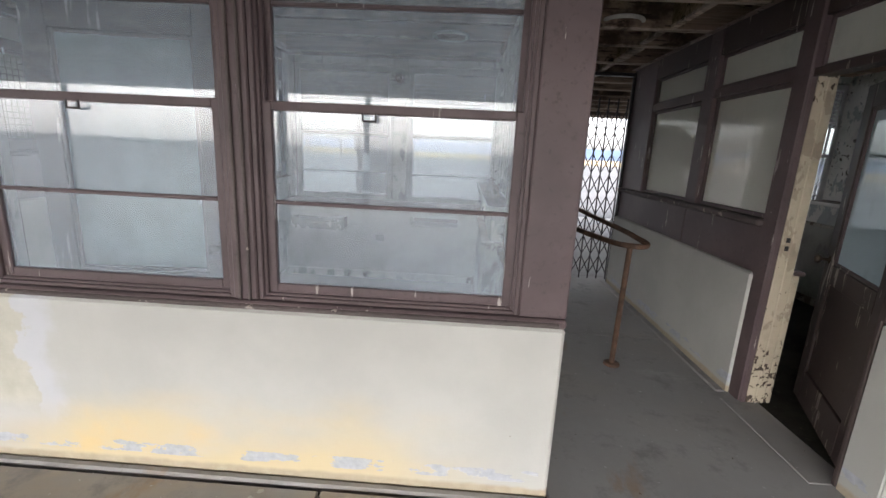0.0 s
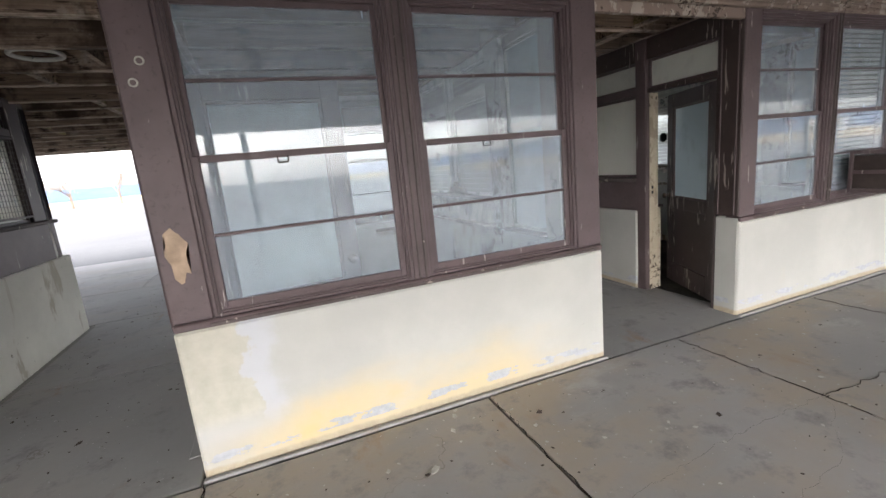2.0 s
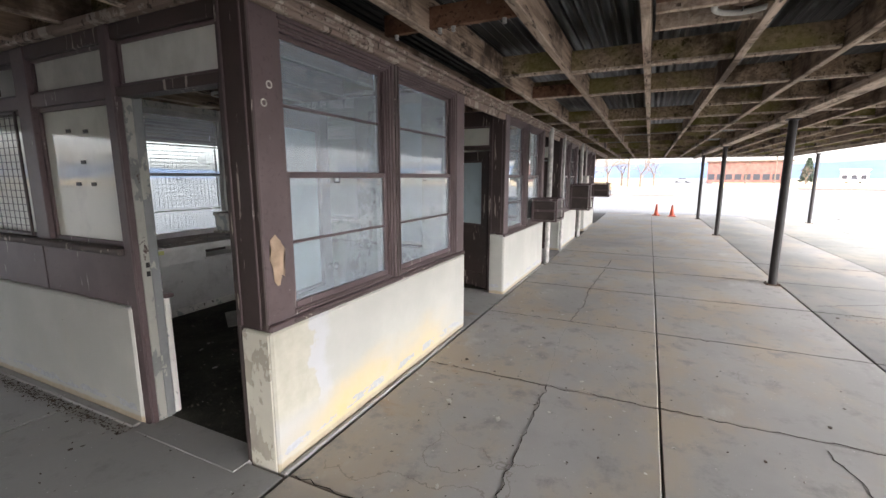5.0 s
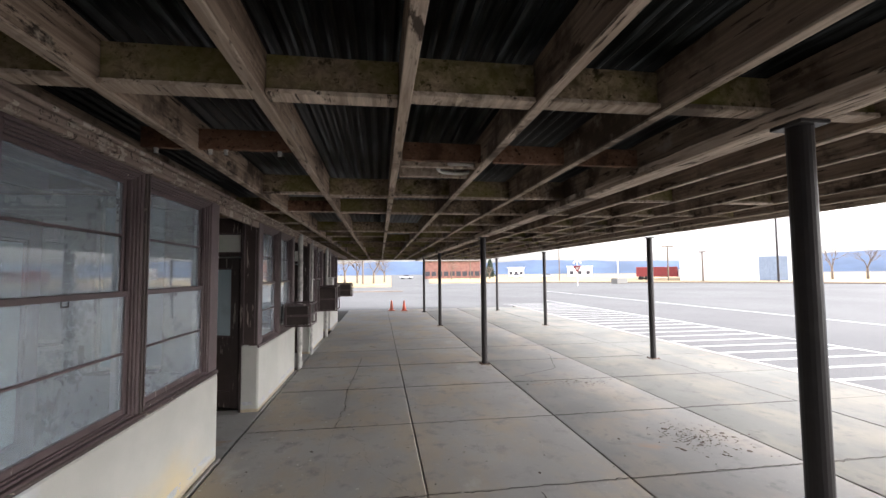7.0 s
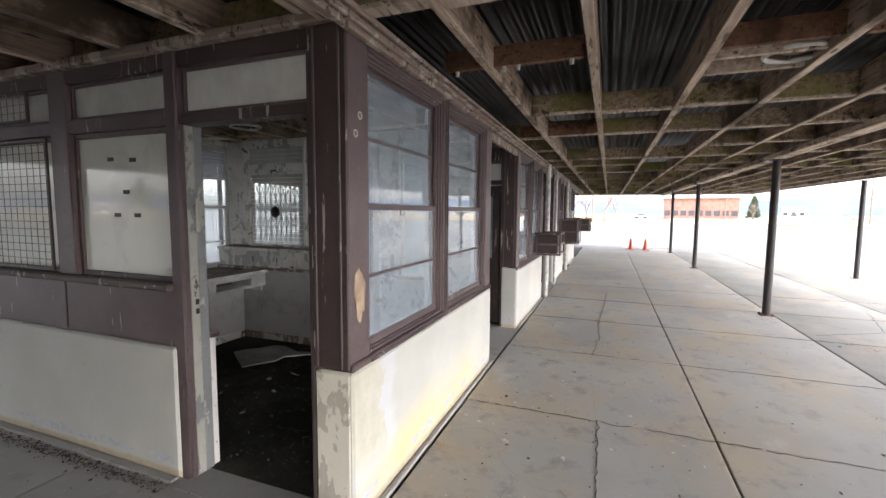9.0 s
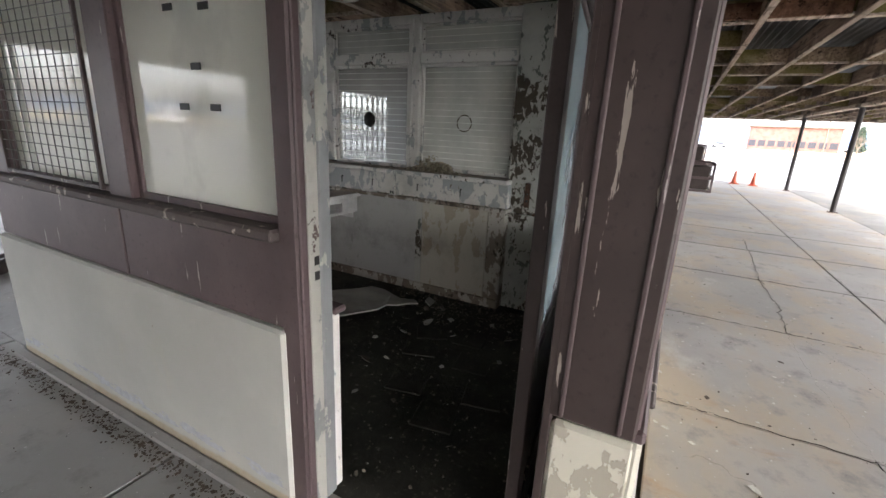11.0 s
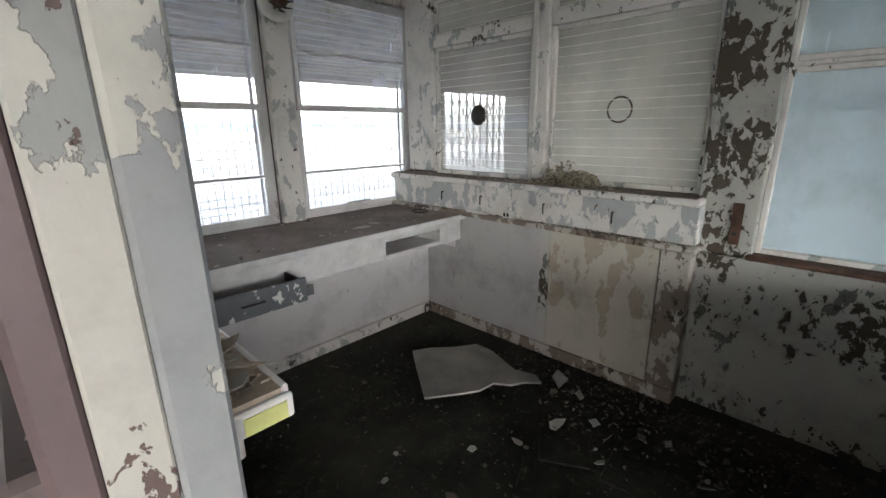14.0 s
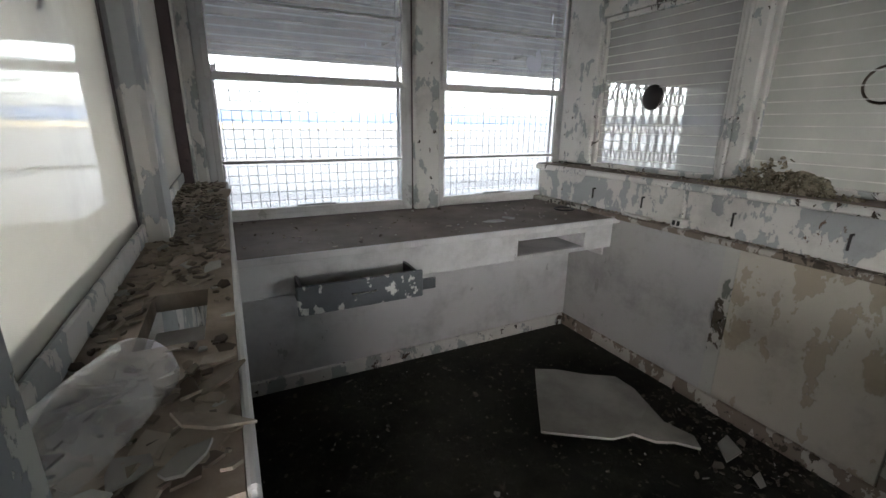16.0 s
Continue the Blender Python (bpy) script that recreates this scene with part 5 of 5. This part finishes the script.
strew("leaf_patch", "patch of rotting leaves on the pavement", 120, lambda r: (4.6 + r.normal(0, 0.15), -4.55 + r.normal(0, 0.35)), 0.010, 54, LEAF)
strew("passage_litter", "dark grit scattered over the passage floor", 200, lambda r: (r.uniform(-1.6, -0.1), r.uniform(-0.5, 5)), 0.007, 55, LEAF)
strew("gutter_dirt", "dirt and leaf mould packed along the booth foot", 800, lambda r: (-0.15 + r.normal(0, 0.025), r.uniform(1.15, 3.75)), 0.0065, 56, LEAF)


def patch(name, label, cx, cz, w_, h_, y, seed, mat_, parent):
    """A bared spot with a ragged outline, lying on a post's face."""
    rr = np.random.default_rng(seed)
    bm = B()
    pts = [(cx + w_ * rr.uniform(0.6, 1.15) * math.cos(a), cz + h_ * rr.uniform(0.7, 1.15) * math.sin(a)) for a in np.linspace(0, 2 * math.pi, 18, endpoint=False)]
    lo = [bm.verts.new((x, y, z)) for x, z in pts]
    hi = [bm.verts.new((x, y - 0.0015, z)) for x, z in pts]
    bm.faces.new(lo), bm.faces.new(hi[::-1])
    for k in range(18):
        bm.faces.new((lo[k], lo[(k + 1) % 18], hi[(k + 1) % 18], hi[k]))
    bmesh.ops.triangulate(bm, faces=[f for f in bm.faces if len(f.verts) > 4])
    return part(name, bm, mat_, parent, label)


TAN = plain("bared_tan_primer", (0.42, 0.31, 0.22), 0.8, 0.0, 0.3, 14)
front_a = bpy.data.objects["wall_south"]
patch("bared_patch", "tan bared patch on the corner post", 0.085, 1.16, 0.055, 0.14, 0.0115, 3, TAN, front_a)
for x, z in ((0.06, 1.93), (0.10, 2.02)):
    part("bolt_hole", torus(B(), (x, 0.011, z), 0.016, 0.004, "Y", 14), CHIP, front_a, "pale ring round an old bolt hole")

scrap_w = thing("wood_trough", (0.40, 5.50, -0.004), "broken brown wooden trough lying on the passage floor", "wood scrap")
scrap_w.rotation_euler = (0, 0, radians(25))
part("trough_base", slab(B(), (-0.28, -0.10, 0.0), (0.28, 0.10, 0.02), 0.003), BROWN_WORN, scrap_w)
part("trough_side", slab(B(), (-0.28, -0.12, 0.0), (0.28, -0.101, 0.14), 0.003), BROWN_WORN, scrap_w)
part("trough_side", slab(B(), (-0.26, 0.101, 0.0), (0.24, 0.12, 0.12), 0.003), BROWN_WORN, scrap_w)

# ---- passage: folding gate and handrail ----
gate = thing("folding_gate", (2.60, 3.52, 0), "dark steel scissor gate drawn across the passage", "gate")
box("gate_post", (-0.02, -0.02, -0.02), (0.02, 0.02, 2.35), STEEL, gate)
box("gate_post", (1.34, -0.02, -0.02), (1.38, 0.02, 2.35), STEEL, gate)
n = 13
for k in range(n):
    x = 0.06 + 1.26 * k / (n - 1)
    part("upright", slab(B(), (x - 0.007, -0.008, 0.03), (x + 0.007, 0.008, 2.12), 0.002), STEEL, gate)
for k in range(n - 1):
    x0, x1 = 0.06 + 1.26 * k / (n - 1), 0.06 + 1.26 * (k + 1) / (n - 1)
    bm = B()
    for z in np.arange(0.10, 2.0, 0.24):
        rod(bm, (x0, -0.013, z), (x1, -0.013, z + 0.22), 0.006, seg=6)
        rod(bm, (x0, 0.013, z + 0.22), (x1, 0.013, z), 0.006, seg=6)
    part("lattice", bm, STEEL, gate)
box("gate_track", (-0.02, -0.02, 2.35), (1.38, 0.02, 2.39), STEEL, gate)
rail = thing("handrail", (3.29, 1.32, 0), "rusty bent steel pipe handrail on a floor flange", "handrail")
part("flange", lathe(B(), [(0.001, 0.012), (0.03, 0.012), (0.055, 0.010), (0.058, -0.004)], 20), RUST, rail, smooth=True)
part("upright", rod(B(), (0, 0, 0), (0.0, -0.03, 0.88), 0.019, seg=12), RUST, rail)


def tube(points, r, name, mat_, parent, label=""):
    cu = bpy.data.curves.new(name, "CURVE")
    cu.dimensions, cu.bevel_depth, cu.bevel_resolution = "3D", r, 3
    sp = cu.splines.new("BEZIER")
    sp.bezier_points.add(len(points) - 1)
    for bp, p in zip(sp.bezier_points, points):
        bp.co, bp.handle_left_type, bp.handle_right_type = p, "AUTO", "AUTO"
    tmp = bpy.data.objects.new(name, cu)
    me = bpy.data.meshes.new_from_object(tmp)
    bpy.data.objects.remove(tmp), bpy.data.curves.remove(cu)
    me.materials.append(mat_)
    ob = new(name, me)
    ob.parent = parent
    if label:
        tagged(ob, label)
    return ob


tube([(-0.50, 2.15, 0.95), (-0.36, 1.0, 0.93), (-0.14, 0.10, 0.90), (-0.02, -0.10, 0.90), (0.10, -0.06, 0.90), (0.09, 0.08, 0.92), (-0.03, 0.75, 0.97), (-0.10, 2.15, 1.0)], 0.019, "rail_loop", RUST, rail)

# ---- along the fronts: cages, pipes ----


def ac_cage(x, z, w, h, d, label, unit=True):
    a = thing("window_unit", (x, -0.02, z), label, "air conditioner")
    if unit:
        case = part("case", slab(B(), (0.03, -d + 0.05, 0.03), (w - 0.03, 0.02, h - 0.04), 0.01), BRONZE, a)
        for k in range(7):
            zz = 0.06 + (h - 0.14) * k / 6
            part("louvre", slab(B(), (0.06, -d + 0.04, zz), (w - 0.06, -d + 0.049, zz + 0.012)), BROWN_WORN, case)
    bm = B()
    for u in (0, w - 0.025):
        for v in (-d, -0.025):
            slab(bm, (u, v, 0), (u + 0.025, v + 0.025, h), 0.002)
        for zz in (0, h * 0.45, h - 0.025):
            slab(bm, (u + 0.002, -d + 0.025, zz), (u + 0.022, -0.025, zz + 0.03), 0.002)
    for zz in (0, h * 0.45, h - 0.025):
        slab(bm, (0.025, -d + 0.002, zz), (w - 0.025, -d + 0.012, zz + 0.03), 0.002)
    part("cage_frame", bm, BROWN, a, "brown painted angle-iron cage")
    return a


ac_cage(5.34, 0.87, 0.66, 0.36, 0.40, "brown window air conditioner in an iron cage")
ac_cage(9.1, 0.80, 0.72, 0.62, 0.45, "dark brown caged window unit on a booth front", True)
ac_cage(13.2, 0.95, 0.70, 0.45, 0.55, "pale caged window unit near the end of the row", True)


def downpipe(x, y, label, r=0.045):
    d = thing("downpipe", (x, y, 0), label, "pipe", "downpipes")
    part("pipe", rod(B(), (0, 0, -0.02), (0, 0, 2.44), r, seg=16), PIPE, d)
    for z in (0.35, 1.9):
        part("bracket", lathe(B(), [(r + 0.001, z), (r + 0.008, z), (r + 0.008, z + 0.03), (r + 0.001, z + 0.03)], 16), PIPE, d)
    return d


downpipe(6.44, -0.06, "white painted downpipe beside the booth corner")
downpipe(7.86, -0.05, "white painted downpipe beside the booth corner", 0.03)
downpipe(10.4, -0.06, "white painted downpipe beside the booth corner")
meter = thing("meter_box", (10.9, -0.02, 1.2), "white painted meter box with conduit on the booth front", "meter box")
part("meter_case", slab(B(), (0, -0.15, 0), (0.3, 0, 0.42), 0.01), PIPE, meter)
part("meter_conduit", rod(B(), (0.15, -0.06, 0.42), (0.15, -0.06, 1.2), 0.02), PIPE, meter)
blind = thing("window_blind", (5.28, 0.165, 0.95), "pale slatted blind behind a booth window", "blind")
for k in range(34):
    part("blind_slat", slab(B(), (0.0, -0.006, 0.04 * k), (0.80, 0.006, 0.04 * k + 0.026)), SLAT, blind)


def cone(x, y, label):
    c = thing("traffic_cone", (x, y, 0), label, "traffic cone", "traffic cones")
    part("cone_body", lathe(B(), [(0.11, 0.03), (0.08, 0.10), (0.035, 0.44), (0.024, 0.48), (0.001, 0.48)], 20), ORANGE, c, smooth=True)
    part("cone_base", slab(B(), (-0.15, -0.15, 0), (0.15, 0.15, 0.03), 0.01), ORANGE, c)


cone(18.3, -2.62, "faded orange traffic cone on the pavement")
cone(18.5, -2.05, "dull orange traffic cone on the pavement")

cab = thing("brown_kiosk", (-0.55, 12.6, -0.13), "tall brown steel cabinet with side boxes on short legs", "cabinet")
box("cabinet_body", (-0.35, -0.3, 0.18), (0.75, 0.4, 2.55), KIOSK, cab, 0.015)
box("cabinet_top", (-0.40, -0.34, 2.55), (0.80, 0.44, 2.72), KIOSK, cab, 0.01)
box("side_box", (-0.85, -0.2, 0.25), (-0.351, 0.25, 0.85), KIOSK, cab, 0.01)
box("side_box", (-0.90, -0.2, 1.45), (-0.351, 0.25, 2.45), KIOSK, cab, 0.01)
for x, y in ((-0.3, -0.25), (0.7, -0.25), (-0.3, 0.35), (0.7, 0.35)):
    part("leg", rod(B(), (x, y, 0), (x, y, 0.18), 0.03), STEEL, cab)

# ---- distance ----
def at(bearing, dist, z=-0.13):
    """A place seen from the pavement: degrees from east towards north, and metres."""
    a = radians(bearing)
    return (-1.8 + dist * math.cos(a), -1.5 + dist * math.sin(a), z)


def grass_strip(name, b0, b1, d0, d1, label):
    bm = B()
    rows = []
    for b in np.linspace(b0, b1, 25):
        rows.append([bm.verts.new(at(b, d, z)) for d, z in ((d0, -0.13), (d0 + 0.3, 0.03), (d1, 0.05))])
    for p, q in zip(rows, rows[1:]):
        for k in range(2):
            bm.faces.new((p[k], p[k + 1], q[k + 1], q[k]))
    return tagged(part(name, bm, GRASS), label, "grass", kind="stuff")


grass_strip("dry_grass", -62, -6.5, 82, 420, "pale dry winter grass beyond the lot")
grass_strip("dry_grass", -1.5, 30, 62, 420, "pale dry winter grass beyond the lot")
grass_strip("dry_grass", 60, 150, 120, 500, "pale dry winter grass beyond the lot")
far_kerb = thing("far_kerb", (0, 0, 0), "dark weathered kerb at the far side of the lot", "kerb", kind="structure")
for b in np.arange(-62, -14, 1.0):
    p, q = Vector(at(b, 80)), Vector(at(b + 1.0, 80))
    part("kerb_stone", rod(B(), p, q, 0.22, seg=6), BARK, far_kerb)
for b in np.arange(-3, 5, 1.0):
    p, q = Vector(at(b, 45)), Vector(at(b + 1.0, 45))
    part("kerb_stone", rod(B(), p, q, 0.10, seg=6), BARK, far_kerb)


def hills(b0, b1, dist, height, seed, label):
    bm = B()
    rows = []
    for k, b in enumerate(np.linspace(b0, b1, 90)):
        e = min(1, 4 * k / 89, 4 * (89 - k) / 89) ** 0.5
        h = height * (0.72 + 0.28 * noise.noise((b * 0.09, seed, 0)) + 0.06 * noise.noise((b * 0.8, seed, 3))) * (0.45 + 0.55 * e)
        rows.append([bm.verts.new(at(b, dist, -5)), bm.verts.new(at(b, dist + 120, h)), bm.verts.new(at(b, dist + 400, h * 0.9))])
    for p, q in zip(rows, rows[1:]):
        for j in range(2):
            bm.faces.new((p[j], p[j + 1], q[j + 1], q[j]))
    return tagged(part("backdrop", bm, HILL, smooth=True), label, "hills", kind="structure")


hills(-75, 12, 1000, 44, 1.5, "long wooded ridge on the horizon, haze-blue in colour")
hills(50, 175, 1000, 34, 6.5, "long wooded ridge on the horizon, haze-blue in colour")


def building(name, b0, b1, dist, height, mat_, label, depth=20, bands=0, door_at=None, roof=None):
    p, q = Vector(at(b0, dist)), Vector(at(b1, dist))
    u = q - p
    length = u.length
    h = thing(name, p, label, "building")
    h.rotation_euler = (0, 0, math.atan2(u.y, u.x))
    s = -1 if b1 > b0 else 1
    part("wall", slab(B(), (0, 0, 0), (length, depth * s, height), 0.05), mat_, h)
    part("roof", slab(B(), (-0.4, -0.4 * s, height), (length + 0.4, (depth + 0.4) * s, height + 0.35), 0.05), roof or mat_, h)
    for k in range(bands):
        x = length * (k + 0.5) / bands
        w_ = part("window", slab(B(), (x - 0.8, -0.06 * s, 1.0), (x + 0.8, 0.02 * s, 2.6), 0.02), CARDARK, h)
    if door_at:
        part("roller_door", slab(B(), (length * door_at, -0.08 * s, 0), (length * door_at + 4.0, 0.02 * s, 4.4), 0.03), BLUE, h, "pale blue roller door")
    return h


building("warehouse", -37.2, -47.6, 95, 12.0, OFFWHITE, "large plain white warehouse with a blue roller door", 40, 0, 0.72)
building("brick_building", -5.9, -13.3, 150, 6.0, BRICKRED, "low red brick building across the road", 25, 9, None, BARK)
building("white_shed", -24.5, -27.5, 210, 4.5, OFFWHITE, "small white shed far across the grass", 15, 3)
building("white_shed", -17.0, -19.0, 230, 4.5, OFFWHITE, "small white shed far across the grass", 15, 3)
building("white_shed", 118, 121, 150, 3.2, OFFWHITE, "pale trailer far across the lot", 6, 4)


def vehicle(b, dist, length, mat_, label, tall=1.5, heading=70):
    v = thing("parked_car", at(b, dist), label, "car", "parked cars")
    v.rotation_euler = (0, 0, radians(heading))
    bm = slab(B(), (-length / 2, -0.9, 0.35), (length / 2, 0.9, tall * 0.62), 0.15)
    part("body", bm, mat_, v)
    part("cabin", slab(B(), (-length * 0.3, -0.8, tall * 0.60), (length * 0.25, 0.8, tall), 0.25), CARDARK, v)
    for x in (-length * 0.32, length * 0.32):
        for y in (-0.85, 0.85):
            part("wheel", rod(B(), (x, y - 0.1, 0.33), (x, y + 0.1, 0.33), 0.33, seg=14), BLACK, v)


for b, d, ln, m_, lb in ((-18, 170, 4.5, OFFWHITE, "white parked car far off"), (-14.5, 190, 4.5, CARDARK, "dark parked car far off"), (-22, 180, 4.5, OFFWHITE, "white parked car far off"),
                         (-8, 170, 4.5, RED, "red parked car far off"), (100, 95, 5.5, CARDARK, "dark parked truck far across the lot"), (96, 98, 5.5, CARDARK, "dark parked truck far across the lot"),
                         (-3.5, 160, 4.5, OFFWHITE, "white parked car on the far road")):
    vehicle(b, d, ln, m_, lb)
trailer = thing("red_trailer", at(-34.8, 105), "red box trailer behind a white truck at the lot edge", "trailer")
trailer.rotation_euler = (0, 0, radians(50))
part("trailer_box", slab(B(), (-4.0, -1.2, 0.8), (4.0, 1.2, 2.9), 0.05), RED, trailer)
part("truck_cab", slab(B(), (-6.2, -1.1, 0.6), (-4.1, 1.1, 2.4), 0.2), OFFWHITE, trailer)
for x in (-5.2, 2.0, 3.2):
    for y in (-1.1, 1.1):
        part("wheel", rod(B(), (x, y - 0.12, 0.45), (x, y + 0.12, 0.45), 0.45, seg=14), BLACK, trailer)


def pole(b, dist, height, r, mat_, label, arm=False):
    p = thing("utility_pole", at(b, dist), label, "pole", "poles in the distance")
    part("shaft", rod(B(), (0, 0, 0), (0, 0, height), r, r * 0.7, 10), mat_, p)
    if arm:
        part("arm", slab(B(), (-0.1, -1.2, height - 0.5), (0.1, 1.2, height - 0.3)), mat_, p)
    else:
        part("lamp_head", slab(B(), (-0.7, -0.2, height), (0.7, 0.2, height + 0.2), 0.05), mat_, p)


for b, d, h, r, m_, ar in ((-46.3, 84, 13, 0.16, STEEL, False), (-23.5, 92, 8, 0.12, BARK, False), (-30.5, 92, 9, 0.10, OFFWHITE, False), (-36, 92, 7, 0.14, BARK, True),
                           (-39.5, 84, 5, 0.16, BARK, False), (-12, 120, 9, 0.14, BARK, True), (2.2, 75, 8, 0.15, BARK, True), (-60, 100, 11, 0.15, STEEL, False)):
    pole(b, d, h, r, m_, "slim pole standing at the far edge of the lot", ar)
sign = thing("crossing_sign", at(-25.7, 62), "white railway crossing cross above a red and white yield sign", "road sign")
sign.rotation_euler = (0, 0, radians(-25.7))
part("sign_post", rod(B(), (0, 0, 0), (0, 0, 4.2), 0.07, seg=8), WHITE, sign)
for a in (45, -45):
    bm = slab(B(), (-0.06, -0.75, -0.12), (-0.02, 0.75, 0.12), 0.01)
    bmesh.ops.transform(bm, matrix=pose(-0.05 + 0.001 * a, 0, 3.6, a, 0, 0), verts=bm.verts)
    part("cross_arm", bm, WHITE, sign)
bm = B()
tri = [bm.verts.new((-0.12, y, z)) for y, z in ((-0.55, 2.75), (0.55, 2.75), (0, 1.8))]
bm.faces.new(tri)
bmesh.ops.solidify(bm, geom=bm.faces[:], thickness=0.03)
part("yield_plate", bm, RED, sign)
bm = B()
tri = [bm.verts.new((-0.16, y, z)) for y, z in ((-0.28, 2.6), (0.28, 2.6), (0, 2.12))]
bm.faces.new(tri)
bmesh.ops.solidify(bm, geom=bm.faces[:], thickness=0.02)
part("yield_centre", bm, WHITE, sign)
planter = thing("concrete_planter", at(-30.6, 74), "grey concrete block planter at the lot edge", "planter")
part("planter_box", slab(B(), (-0.9, -0.9, 0), (0.9, 0.9, 0.9), 0.05), KERB, planter)


def bare_tree(b, dist, height, seed, label="bare winter tree with fine grey-brown twigs"):
    r = np.random.default_rng(seed)
    t = thing("bare_tree", at(b, dist), label, "tree", "bare trees")
    trunk, crown = B(), B()
    rod(trunk, (0, 0, -0.1), (0, 0, height * 0.32), 0.03 * height, 0.02 * height, 8)

    def grow(bm, p, d, length, rad, depth):
        q = p + d * length
        rod(bm, p, q, rad, rad * 0.6, 5 if depth < 2 else 3, False)
        if depth == 4:
            return
        for _ in range(3):
            nd = (d + Vector(r.normal(0, 0.45, 3)) + Vector((0, 0, 0.10))).normalized()
            grow(bm, q - d * length * float(r.uniform(0, 0.35)), nd, length * float(r.uniform(0.6, 0.8)), rad * 0.55, depth + 1)

    for _ in range(4):
        d = Vector((r.normal(0, 0.5), r.normal(0, 0.5), 1)).normalized()
        grow(crown, Vector((0, 0, height * float(r.uniform(0.22, 0.32)))), d, height * 0.24, 0.011 * height, 0)
    part("trunk", trunk, BARK, t)
    part("crown", crown, BARK, t)
    return t


for k, (b, d, h) in enumerate(((4.5, 75, 7), (2.9, 82, 7.5), (0.8, 78, 7), (-0.6, 90, 7), (6.5, 80, 7), (-9.5, 120, 6), (-14.5, 125, 5), (-50.5, 110, 8), (-53, 115, 8), (-56, 120, 7),
                               (104, 110, 9), (108, 105, 9), (112, 112, 10), (116, 108, 8), (100, 118, 9), (121, 112, 9), (95, 120, 9))):
    bare_tree(b, d, h, 40 + k)


def evergreen(b, dist, height, seed):
    r = np.random.default_rng(seed)
    t = thing("evergreen_tree", at(b, dist), "dark evergreen tree beside the brick building", "tree")
    part("trunk", rod(B(), (0, 0, -0.1), (0, 0, height * 0.9), 0.03 * height, 0.006 * height, 8), BARK, t)
    bm = B()
    for _ in range(900):
        h = float(r.uniform(0.12, 1.0))
        rad = height * 0.30 * (1.05 - h) ** 0.7 * float(r.uniform(0.35, 1.0))
        a = float(r.uniform(0, 2 * math.pi))
        flake(bm, rad * math.cos(a), rad * math.sin(a), h * height, 0.045 * height, r, 0.05, 0.7)
    tagged(part("crown", bm, NEEDLE, t), kind="stuff")


NEEDLE = plain("evergreen_needles", (0.035, 0.055, 0.035), 0.9, 0.0, 0.4, 2)
evergreen(-14.6, 145, 6.5, 81)
evergreen(122.5, 118, 9, 82)
